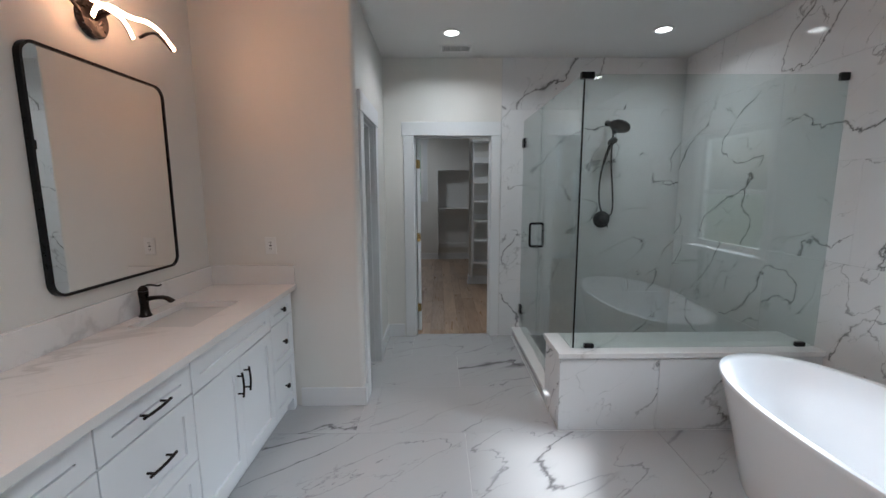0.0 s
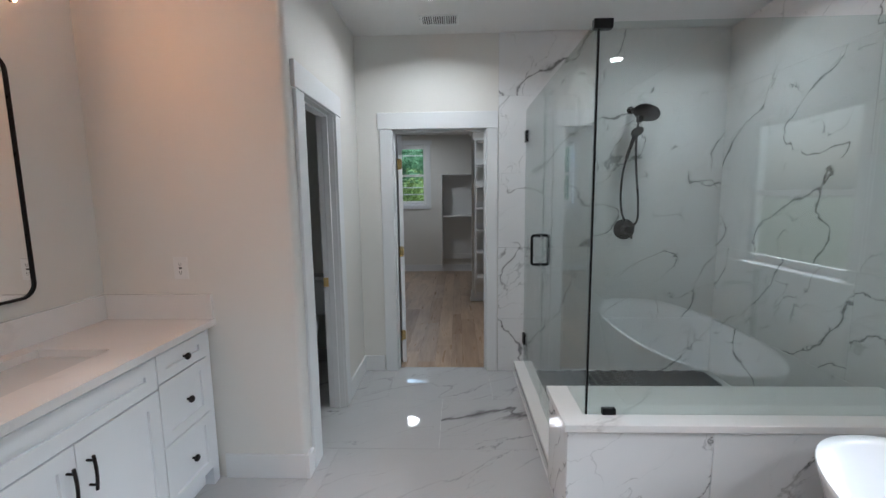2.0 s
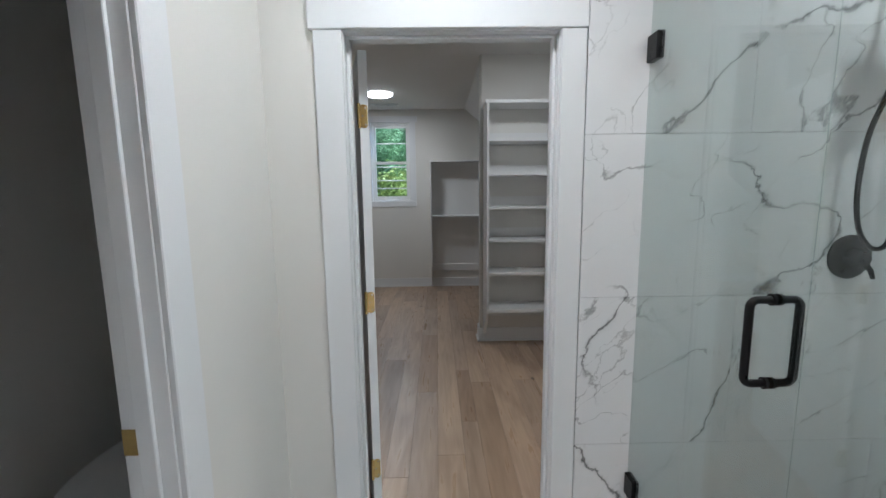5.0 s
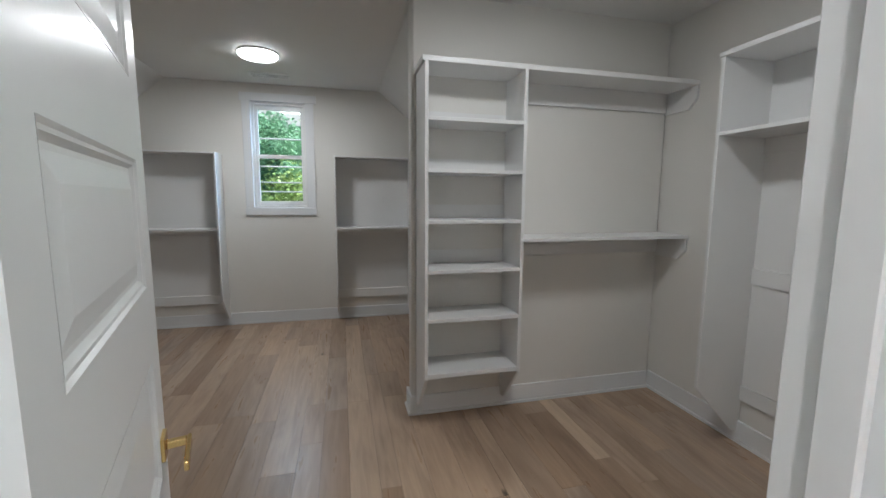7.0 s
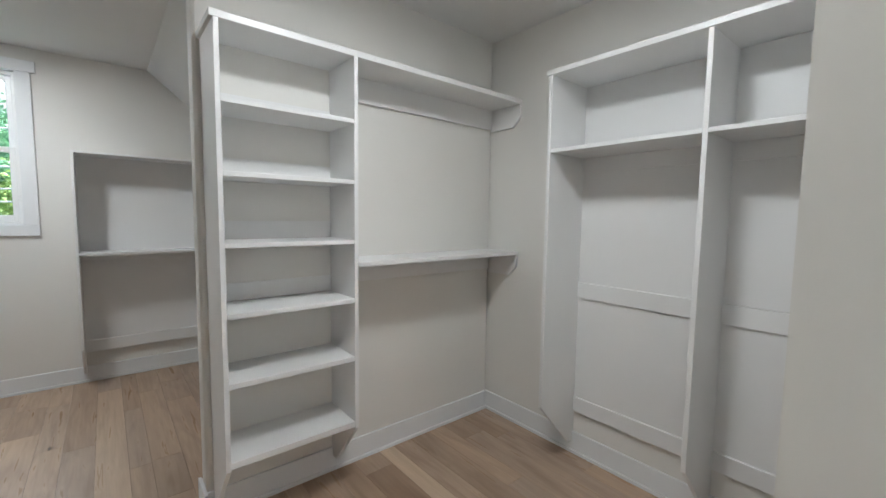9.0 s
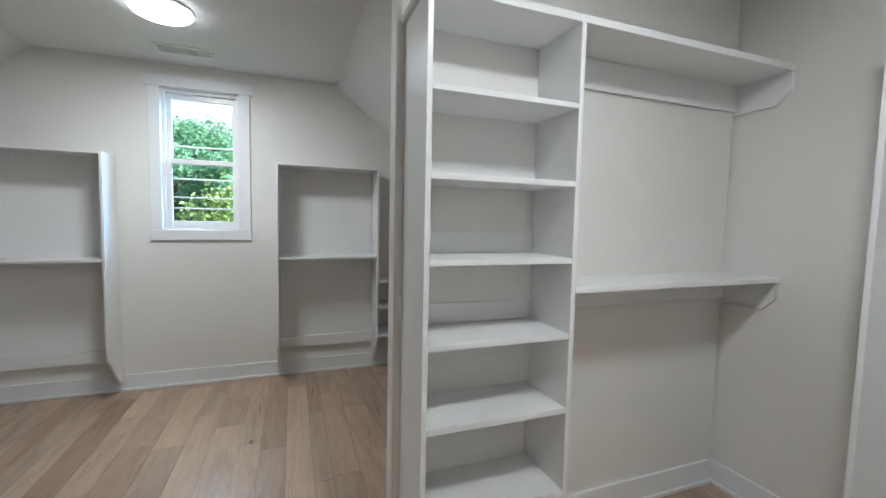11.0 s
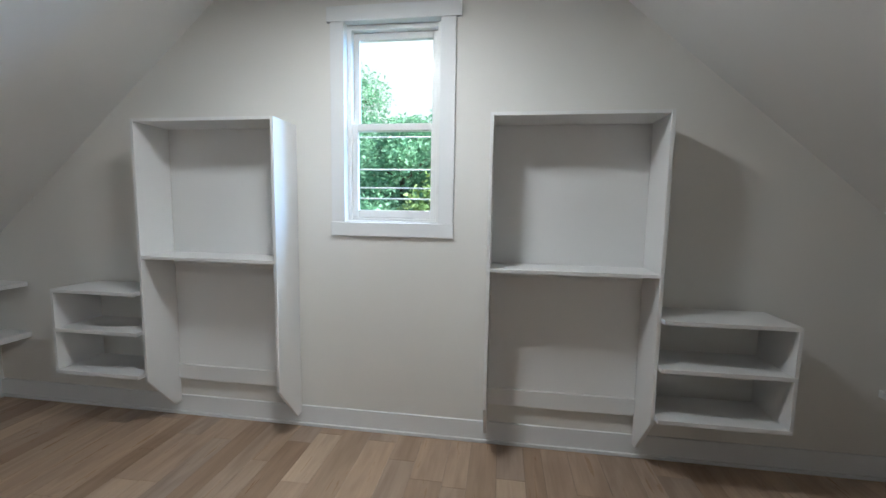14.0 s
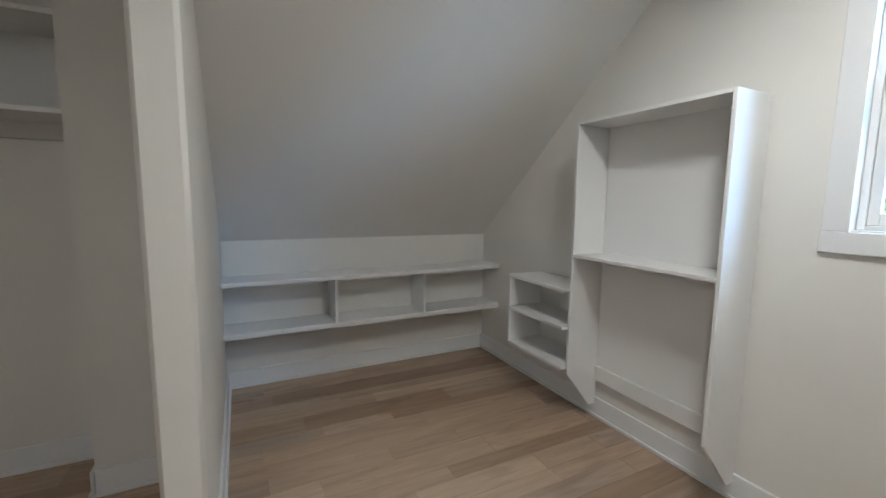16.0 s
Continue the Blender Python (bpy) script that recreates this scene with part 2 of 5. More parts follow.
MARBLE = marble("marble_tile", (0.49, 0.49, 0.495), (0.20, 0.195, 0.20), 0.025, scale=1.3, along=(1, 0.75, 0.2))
MARBLE_W = marble("marble_wall_tile", (0.77, 0.775, 0.785), (0.19, 0.19, 0.195), 0.05, scale=1.35)
QUARTZ = marble("quartz", (0.80, 0.785, 0.775), (0.46, 0.44, 0.43), 0.12, 0.34, 0.5, True, (1, 0.5, 0.3))
GROUT = paint("grout", (0.66, 0.66, 0.65), 0.8)
GROUT_D = paint("grey_grout", (0.50, 0.51, 0.51), 0.8)
HEX = speckle("black_hex_tile", (0.004, 0.005, 0.006), (0.014, 0.016, 0.018), 0.45)
HEX.node_tree.nodes["Principled BSDF"].inputs["Specular IOR Level"].default_value = 0.12
PORC = paint("porcelain", (0.82, 0.83, 0.84), 0.08, 200, 0.0, 0.02)
# white porcelain greyed, with the sink's inner shade put into its colour
BASIN_SHADED = paint("shaded_porcelain", (0.64, 0.65, 0.655), 0.1, 60, 0.0, 0.02)
ACRYL = paint("acrylic", (0.86, 0.87, 0.89), 0.14, 200, 0.0, 0.01)
BLACK = metal("matte_black_metal", (0.012, 0.012, 0.013), 0.32, 0.6)
BRONZE = metal("dark_bronze", (0.028, 0.022, 0.02), 0.3, 0.8)
BRASS = metal("brass", (0.80, 0.58, 0.24), 0.22)
STEEL = metal("steel", (0.55, 0.55, 0.54), 0.25)
GLASS = glass("shower_glass", (0.88, 0.922, 0.912), 0.088)
PANE = glass("window_glass", (0.97, 0.985, 0.98), 0.012)
PLASTIC = paint("white_plastic", (0.78, 0.78, 0.77), 0.3, 200, 0.0, 0.01)
DARK = paint("dark_slot", (0.02, 0.02, 0.02), 0.7)
# dark grey paints shade into the cabinet gaps; the rubber nozzles share it
GAP = paint("gap_shade_and_rubber_grey", (0.20, 0.21, 0.22), 0.8)
OAK = oak("oak_plank")
SUBFLOOR = paint("subfloor", (0.09, 0.065, 0.045), 0.8)
MIRROR, _nt, _b = mat("mirror_silver")
_b.inputs["Base Color"].default_value = (0.86, 0.87, 0.86, 1)
_b.inputs["Metallic"].default_value, _b.inputs["Roughness"].default_value = 1.0, 0.0
DL_GLOW = glow("downlight_glow", (1.0, 0.95, 0.88), 9.0)
DOME_GLOW = glow("ceiling_light_glow", (1.0, 0.98, 0.96), 5.0)
LED_GLOW = glow("led_glow", (1.0, 0.48, 0.25), 64.0)
LEAF = leaves("leaf", (0.11, 0.26, 0.18), (0.15, 0.32, 0.21), (0.20, 0.39, 0.23))
LEAF_Y = leaves("leaf_yellowish", (0.15, 0.27, 0.11), (0.24, 0.37, 0.14), (0.36, 0.46, 0.15))
BARK = speckle("bark", (0.05, 0.04, 0.03), (0.14, 0.11, 0.085), 0.9, 12)
GRASS = speckle("meadow", (0.03, 0.06, 0.02), (0.08, 0.12, 0.04), 0.9, 0.8)
SIDING = paint("white_siding", (0.72, 0.72, 0.70), 0.5)
ROOFM = speckle("roof_shingle", (0.05, 0.05, 0.05), (0.10, 0.10, 0.10), 0.9, 20)
HAZE = glow("hazy_sky_glow", (0.95, 0.975, 1.0), 0.16)
VENT_IN = paint("vent_inside", (0.55, 0.55, 0.55), 0.7)
HAZE.node_tree.nodes["Principled BSDF"].inputs["Base Color"].default_value = (0.35, 0.36, 0.37, 1)
WIRE = metal("cable_sheath", (0.55, 0.57, 0.60), 0.5, 0.3)


# ---- mesh helpers ----
def box(bm, x0, x1, y0, y1, z0, z1):
    v = [bm.verts.new((x, y, z)) for z in (z0, z1) for y in (y0, y1) for x in (x0, x1)]
    for f in ((0, 2, 3, 1), (4, 5, 7, 6), (0, 1, 5, 4), (2, 6, 7, 3), (0, 4, 6, 2), (1, 3, 7, 5)):
        bm.faces.new([v[i] for i in f])
    return bm


def boxes(*rows):
    bm = bmesh.new()
    for r in rows:
        box(bm, *r)
    return bm


def prism(bm, pts, axis, a, b):
    """A flat outline pushed along an axis from a to b."""
    def at(p, c):
        return {"x": (c, *p), "y": (p[0], c, p[1]), "z": (*p, c)}[axis]
    lo = [bm.verts.new(at(p, a)) for p in pts]
    hi = [bm.verts.new(at(p, b)) for p in pts]
    bm.faces.new(lo)
    bm.faces.new(hi[::-1])
    n = len(pts)
    for i in range(n):
        bm.faces.new((lo[i], hi[i], hi[(i + 1) % n], lo[(i + 1) % n]))
    return bm


def loft(bm, rings, cap0=True, cap1=True):
    vs = [[bm.verts.new(p) for p in r] for r in rings]
    n = len(vs[0])
    for a, b in zip(vs, vs[1:]):
        for i in range(n):
            bm.faces.new((a[i], a[(i + 1) % n], b[(i + 1) % n], b[i]))
    if cap0:
        bm.faces.new(vs[0][::-1])
    if cap1:
        bm.faces.new(vs[-1])
    return bm


def ring(cx, cy, z, a, b, n=40, power=2.0):
    out = []
    for i in range(n):
        t = 2 * math.pi * i / n
        c, s = math.cos(t), math.sin(t)
        out.append((cx + a * math.copysign(abs(c) ** (2 / power), c), cy + b * math.copysign(abs(s) ** (2 / power), s), z))
    return out


def lathe(bm, profile, at=(0, 0, 0), axis="z", n=28):
    rings = []
    for r, h in profile:
        rr = []
        for i in range(n):
            t = 2 * math.pi * i / n
            c, s = r * math.cos(t), r * math.sin(t)
            p = {"z": (c, s, h), "y": (s, h, c), "x": (h, c, s)}[axis]
            rr.append(tuple(p[k] + at[k] for k in range(3)))
        rings.append(rr)
    return loft(bm, rings)


def sweep(bm, pts, radius, n=10, flat=None):
    """A tube along points; flat=(w, h) gives an oblong section; radius may be a list."""
    pts = [Vector(p) for p in pts]
    up = Vector((0, 0, 1))
    rings, prev = [], None
    for i, p in enumerate(pts):
        d = (pts[min(i + 1, len(pts) - 1)] - pts[max(i - 1, 0)]).normalized()
        if prev is None:
            side = d.cross(up)
            side = d.cross(Vector((1, 0, 0))) if side.length < 0.05 else side
        else:
            side = prev - d * prev.dot(d)
        side.normalize()
        prev = side
        upv = side.cross(d).normalized()
        r = radius[i] if isinstance(radius, (list, tuple)) else radius
        w, h = flat if flat else (r, r)
        rings.append([tuple(p + side * (w * math.cos(2 * math.pi * k / n)) + upv * (h * math.sin(2 * math.pi * k / n))) for k in range(n)])
    return loft(bm, rings)


def smooth_path(pts, steps=8):
    pts = [Vector(p) for p in pts]
    out = []
    for i in range(len(pts) - 1):
        p0, p1, p2, p3 = pts[max(i - 1, 0)], pts[i], pts[i + 1], pts[min(i + 2, len(pts) - 1)]
        for k in range(steps):
            t = k / steps
            out.append(0.5 * ((2 * p1) + (p2 - p0) * t + (2 * p0 - 5 * p1 + 4 * p2 - p3) * t * t + (3 * p1 - p0 - 3 * p2 + p3) * t ** 3))
    out.append(pts[-1])
    return out


def finish(bm, name, material, bevel=0.0, smooth=False, seg=1):
    if bevel:
        bmesh.ops.bevel(bm, geom=list(bm.edges), offset=bevel, segments=seg, affect="EDGES", profile=0.5, clamp_overlap=True)
    bmesh.ops.recalc_face_normals(bm, faces=list(bm.faces))
    me = bpy.data.meshes.new(name)
    if smooth:
        for f in bm.faces:
            f.smooth = True
    bm.to_mesh(me)
    bm.free()
    if smooth:
        me.set_sharp_from_angle(angle=radians(42))
    me.materials.append(material)
    return me


def thing(name, label, category, at=(0, 0, 0), group="", rz=0.0):
    ob = new(name)
    ob.location = at
    ob.rotation_euler = (0, 0, radians(rz))
    ob.empty_display_size = 0.05
    return tagged(ob, label, category, group)


def part(name, bm, material, parent, label="", bevel=0.0, smooth=False, local=False, seg=1):
    """One mesh under a thing or a part. Places are in the world unless local is set."""
    root = parent
    while root.parent:
        root = root.parent
    if not local:
        bmesh.ops.translate(bm, vec=-Vector(root.location), verts=list(bm.verts))
    ob = new(name, finish(bm, name, material, bevel, smooth, seg))
    ob.parent = parent
    if label:
        ob["label"] = label
    return ob


def structure(name, bm, material, label, category, bevel=0.0, smooth=False):
    ob = new(name, finish(bm, name, material, bevel, smooth))
    return tagged(ob, label, category, kind="structure")


def whole(name, bm, material, label, category, bevel=0.0, smooth=False, group=""):
    ob = new(name, finish(bm, name, material, bevel, smooth))
    return tagged(ob, label, category, group)


# ---- the large structure ----
WX, EX = -1.58, 2.40          # bathroom west and east faces
NY, NY2 = 4.295, 4.42         # bathroom's north wall, both faces
SY = -4.60                    # bathroom's south face, unseen, set far back to darken reflections in the glass
BC, CC = 2.78, 2.735          # ceiling heights: bathroom, closet
KW, KE = -3.635, 2.385        # closet's west and east faces
WIN_Y = 9.175                 # closet's window wall face
CREASE_W, CREASE_E, KNEE = -1.76, 0.495, 1.145
DOOR_L, DOOR_R, DOOR_H = -0.278, 0.520, 2.065
TD0, TD1 = 3.075, 3.665       # toilet room's door opening in y
BW = (1.245, 2.125, 1.01, 2.02) # bathroom window opening: y0, y1, z0, z1
CW = (-0.945, -0.335, 1.355, 2.56)  # closet window opening: x0, x1, z0, z1

structure("wall_west", boxes((WX - 0.12, WX, SY - 0.12, 4.90, 0, 2.9)), WALL, "smooth painted off-white wall behind the vanity", "wall")
structure("wall_south", boxes((WX - 0.12, EX + 0.12, SY - 0.12, SY, 0, 2.9)), WALL, "plain painted off-white wall", "wall")
bm = boxes((EX, EX + 0.13, SY, BW[0], -0.2, 2.9), (EX, EX + 0.13, BW[1], NY2, -0.2, 2.9), (EX, EX + 0.13, BW[0], BW[1], -0.2, BW[2]), (EX, EX + 0.13, BW[0], BW[1], BW[3], 2.9))
wall_east = structure("wall_east", bm, GROUT, "bathroom outer wall clad in veined marble slabs", "wall")
bm = boxes((-0.67, DOOR_L, NY, NY2, 0, 2.9), (DOOR_R, EX, NY, NY2, 0, 2.9), (DOOR_L, DOOR_R, NY, NY2, DOOR_H, 2.9))
wall_north = structure("wall_north", bm, WALL, "off-white wall with the closet doorway, marble beside it", "wall")
bull = [(-0.555 - 0.035 + 0.035 * math.sin(radians(9 * k)), 2.905 + 0.035 - 0.035 * math.cos(radians(9 * k))) for k in range(11)]
structure("wall_vanity_end", prism(bmesh.new(), [(WX, 3.02), (WX, 2.905), *bull, (-0.555, 3.02)], "z", 0, 2.9), WALL, "off-white painted wall at the vanity's end", "wall", smooth=True)
bm = boxes((-0.67, -0.555, 3.02, TD0, 0, 2.9), (-0.67, -0.555, TD1, NY, 0, 2.9), (-0.67, -0.555, TD0, TD1, DOOR_H, 2.9))
structure("wall_toilet_room", bm, WALL, "off-white painted wall with the toilet room doorway", "wall")
structure("wall_toilet_back", boxes((WX, -0.55, 4.80, 4.90, 0, 2.9), (-0.67, -0.55, NY2, 4.80, 0, 2.9)), WALL, "painted wall behind the toilet", "wall")
structure("ceiling_bathroom", boxes((WX, EX, SY, NY, BC, BC + 0.1)), CEIL, "flat white painted bathroom ceiling", "ceiling")
structure("ceiling_toilet_room", boxes((WX, -0.67, 3.02, 4.80, BC - 0.004, BC + 0.1)), CEIL, "flat white painted ceiling", "ceiling")

structure("wall_closet_east", boxes((KE, KE + 0.12, NY2, WIN_Y, 0, 2.9)), WALL, "off-white painted closet wall", "wall")
structure("wall_closet_west", boxes((KW - 0.12, KW, 6.885, WIN_Y, 0, 2.9)), WALL, "low off-white knee wall under the slope", "wall")
bm = boxes((KW - 0.12, CW[0], WIN_Y, WIN_Y + 0.15, 0, 3.0), (CW[1], KE + 0.12, WIN_Y, WIN_Y + 0.15, 0, 3.0), (CW[0], CW[1], WIN_Y, WIN_Y + 0.15, 0, CW[2]), (CW[0], CW[1], WIN_Y, WIN_Y + 0.15, CW[3], 3.0))
structure("wall_window", bm, WALL, "off-white gable wall with one sash window", "wall")
structure("wall_partition_east", boxes((0.475, KE, 6.715, 6.835, 0, 2.9)), WALL, "off-white painted stub wall with bullnose corner", "wall", 0.016, True)
structure("wall_partition_west", boxes((KW, -1.715, 6.748, 6.885, 0, 2.9)), WALL, "off-white painted stub wall with bullnose corner", "wall", 0.016, True)
for nm, r in (("wall_alcove_north", (-3.1, -2.63, 6.335, 6.748, 0, 2.9)), ("wall_alcove_back", (-3.14, -3.02, 4.90, 6.335, 0, 2.9)), ("wall_alcove_south", (-3.02, -2.63, 4.90, 5.0, 0, 2.9))):
    structure(nm, boxes(r), WALL, "off-white painted wall of the shelved alcove", "wall")
structure("wall_chase", boxes((1.02, KE, NY2, 4.71, 0, 2.9)), WALL, "off-white boxed-out wall beside the closet doorway", "wall")
structure("wall_closet_south", boxes((-3.14, WX - 0.12, 4.80, 4.90, 0, 2.9)), WALL, "plain off-white closet wall", "wall")

bm = boxes((-3.14, KE, NY2, 6.83, CC, CC + 0.1), (CREASE_W, CREASE_E, 6.83, WIN_Y, CC, CC + 0.1))
prism(bm, [(CREASE_E, CC), (KE, KNEE), (KE, KNEE + 0.14), (CREASE_E, CC + 0.1)], "y", 6.835, WIN_Y)
prism(bm, [(CREASE_W, CC), (KW, KNEE), (KW, KNEE + 0.14), (CREASE_W, CC + 0.1)], "y", 6.885, WIN_Y)
structure("ceiling_closet", bm, CEIL, "white painted ceiling sloping down to low knee walls", "ceiling")

floor_bath = structure("floor_bathroom", boxes((WX, 0.745, SY, NY, -0.05, -0.004), (0.745, EX, SY, 2.57, -0.05, -0.004), (WX, -0.555, NY, 4.80, -0.05, -0.004), (DOOR_L, DOOR_R, NY, NY2 - 0.06, -0.05, -0.004)), GROUT, "polished white marble tile floor with grey veins", "floor")
floor_shower = structure("floor_shower", boxes((0.745, EX, 2.57, NY, -0.05, 0.012)), GROUT_D, "black elongated hexagon mosaic shower floor", "floor")
floor_closet = structure("floor_closet", boxes((KW, KE, NY2 - 0.06, WIN_Y, -0.05, -0.004)), SUBFLOOR, "natural oak plank floor with knots", "floor")


# ---- trim ----
def skirting(name, x0, x1, y0, y1, nx, ny, shoe=True, h=0.135):
    """A board against a wall; (nx, ny) points into the room."""
    t, s = 0.015, 0.028
    bm = bmesh.new()
    for th, top in ((t, h),) + (((s, 0.02),) if shoe else ()):
        a, b = (x0, x1) if nx == 0 else ((x0, x0 + th) if nx > 0 else (x0 - th, x0))
        c, d = (y0, y1) if ny == 0 else ((y0, y0 + th) if ny > 0 else (y0 - th, y0))
        box(bm, a, b, c, d, 0.0, top)
    return structure(name, bm, TRIM, "white painted baseboard with shoe moulding" if shoe else "tall white painted baseboard", "baseboard", 0.002)


skirting("baseboard", -1.0, -0.555, 2.905, 0, 0, -1, False)
skirting("baseboard", -0.555, 0, 2.89, 2.965, 1, 0, False)
skirting("baseboard", -0.555, 0, 3.765, NY, 1, 0, False)
skirting("baseboard", -0.54, -0.375, NY, 0, 0, -1, False)
skirting("baseboard", KW, KE, WIN_Y, 0, 0, -1)
skirting("baseboard", KW, 0, 6.885, WIN_Y - 0.028, 1, 0)
skirting("baseboard", KE, 0, 6.835, WIN_Y - 0.028, -1, 0)
skirting("baseboard", KE, 0, 4.71, 6.715, -1, 0)
skirting("baseboard", 1.02, 0, NY2, 4.738, -1, 0)
skirting("baseboard", 1.02, 2.357, 4.71, 0, 0, 1)
skirting("baseboard", 0.475, KE - 0.028, 6.715, 0, 0, -1)
skirting("baseboard", 0.475, 0, 6.687, 6.863, -1, 0)
skirting("baseboard", 0.475, KE - 0.028, 6.835, 0, 0, 1)
skirting("baseboard", KW + 0.028, -1.715, 6.885, 0, 0, 1)
skirting("baseboard", -1.715, 0, 6.720, 6.913, 1, 0)
skirting("baseboard", -2.63, 0, 6.335, 6.748, 1, 0)
skirting("baseboard", -3.02, 0, 5.0, 6.335, 1, 0)
skirting("baseboard", -3.0, -2.602, 6.335, 0, 0, -1)

# closet doorway: jamb, stop and casing
door_1 = thing("door_1", "white casing round the open closet doorway", "door frame", (0.12, NY, 0))
door_1["kind"] = "structure"
part("jamb", boxes((DOOR_L, DOOR_L + 0.018, NY - 0.002, NY2 - 0.006, 0, DOOR_H), (DOOR_R - 0.018, DOOR_R, NY - 0.002, NY2 - 0.006, 0, DOOR_H), (DOOR_L, DOOR_R, NY - 0.002, NY2 - 0.006, DOOR_H - 0.018, DOOR_H)), TRIM, door_1, bevel=0.002)
part("door_stop", boxes((DOOR_L + 0.018, DOOR_L + 0.030, NY + 0.035, NY + 0.075, 0, DOOR_H - 0.018), (DOOR_R - 0.030, DOOR_R - 0.018, NY + 0.035, NY + 0.075, 0, DOOR_H - 0.018), (DOOR_L + 0.03, DOOR_R - 0.03, NY + 0.035, NY + 0.075, DOOR_H - 0.030, DOOR_H - 0.018)), TRIM, door_1, bevel=0.002)
for nm, r in (("casing_leg", (-0.365, -0.264, NY - 0.019, NY, 0, 2.05)), ("casing_leg", (0.506, 0.597, NY - 0.019, NY, 0, 2.05)), ("casing_head", (-0.38, 0.599, NY - 0.024, NY, 2.05, 2.182)),
              ("casing_leg", (-0.385, -0.290, NY2, NY2 + 0.017, 0, 2.075)), ("casing_leg", (0.536, 0.63, NY2, NY2 + 0.017, 0, 2.075)), ("casing_head", (-0.40, 0.645, NY2, NY2 + 0.022, 2.075, 2.205))):
    part(nm, boxes(r), TRIM, door_1, bevel=0.003)
strike = part("strike_plate", boxes((DOOR_R - 0.0185, DOOR_R - 0.0165, NY + 0.078, NY + 0.112, 0.86, 0.93)), BRASS, door_1, "brass strike plate")

door_2 = thing("door_2", "white casing round the dark toilet room doorway", "door frame", (-0.61, 3.37, 0))
door_2["kind"] = "structure"
part("jamb", boxes((-0.672, -0.553, TD0, TD0 + 0.018, 0, DOOR_H), (-0.672, -0.553, TD1 - 0.018, TD1, 0, DOOR_H), (-0.672, -0.553, TD0, TD1, DOOR_H - 0.018, DOOR_H)), TRIM, door_2, bevel=0.002)
part("door_stop", boxes((-0.632, -0.592, TD0 + 0.018, TD0 + 0.03, 0, DOOR_H - 0.018), (-0.632, -0.592, TD1 - 0.03, TD1 - 0.018, 0, DOOR_H - 0.018), (-0.632, -0.592, TD0 + 0.03, TD1 - 0.03, DOOR_H - 0.03, DOOR_H - 0.018)), TRIM, door_2, bevel=0.002)
part("casing_leg", boxes((-0.555, -0.536, 2.975, 3.09, 0, 2.05)), TRIM, door_2, bevel=0.003)
part("casing_leg", boxes((-0.555, -0.536, 3.65, 3.75, 0, 2.05)), TRIM, door_2, bevel=0.003)
part("casing_head", boxes((-0.555, -0.531, 2.955, 3.76, 2.05, 2.182)), TRIM, door_2, bevel=0.003)
part("strike_plate", boxes((-0.672, -0.634, TD1 - 0.0195, TD1 - 0.0175, 0.89, 0.955)), BRASS, door_2, "aged brass strike plate", bevel=0.001)


# ---- closet window ----
win = thing("window_1", "white double-hung sash window with plain craftsman casing", "window", (-0.64, WIN_Y, 1.27))
win["kind"] = "structure"
CY = WIN_Y - 0.018
part("casing_head", boxes((-1.038, -0.226, CY - 0.006, WIN_Y, 2.545, 2.632)), TRIM, win, bevel=0.003)
part("casing_leg", boxes((-1.018, -0.932, CY, WIN_Y, 1.36, 2.545)), TRIM, win, bevel=0.002)
part("casing_leg", boxes((-0.346, -0.256, CY, WIN_Y, 1.36, 2.545)), TRIM, win, bevel=0.002)
part("window_sill", boxes((-1.022, -0.254, CY - 0.003, WIN_Y, 1.272, 1.36)), TRIM, win, bevel=0.003)
x0, x1, z0, z1 = CW
part("reveal", boxes((x0, x0 + 0.012, WIN_Y, WIN_Y + 0.14, z0, z1), (x1 - 0.012, x1, WIN_Y, WIN_Y + 0.14, z0, z1), (x0, x1, WIN_Y, WIN_Y + 0.14, z1 - 0.012, z1), (x0, x1, WIN_Y, WIN_Y + 0.14, z0, z0 + 0.012)), TRIM, win)
part("window_frame", boxes((x0 + 0.012, x0 + 0.037, WIN_Y + 0.045, WIN_Y + 0.13, z0 + 0.012, z1 - 0.012), (x1 - 0.037, x1 - 0.012, WIN_Y + 0.045, WIN_Y + 0.13, z0 + 0.012, z1 - 0.012), (x0 + 0.037, x1 - 0.037, WIN_Y + 0.045, WIN_Y + 0.13, z1 - 0.042, z1 - 0.012), (x0 + 0.037, x1 - 0.037, WIN_Y + 0.045, WIN_Y + 0.13, z0 + 0.012, z0 + 0.03)), PLASTIC, win, bevel=0.002)


def sash(y0, zb, zt, bottom, top):
    a, b = x0 + 0.037, x1 - 0.037
    s = 0.036
    ob = part("sash", boxes((a, a + s, y0, y0 + 0.03, zb, zt), (b - s, b, y0, y0 + 0.03, zb, zt), (a + s, b - s, y0, y0 + 0.03, zb, zb + bottom), (a + s, b - s, y0, y0 + 0.03, zt - top, zt)), PLASTIC, win, bevel=0.003)
    pane = part("pane", boxes((a + s - 0.004, b - s + 0.004, y0 + 0.012, y0 + 0.018, zb + bottom - 0.004, zt - top + 0.004)), PANE, ob)
    pane.visible_shadow = False


sash(WIN_Y + 0.055, z0 + 0.03, 1.967, 0.05, 0.042)
sash(WIN_Y + 0.09, 1.925, z1 - 0.042, 0.04, 0.045)

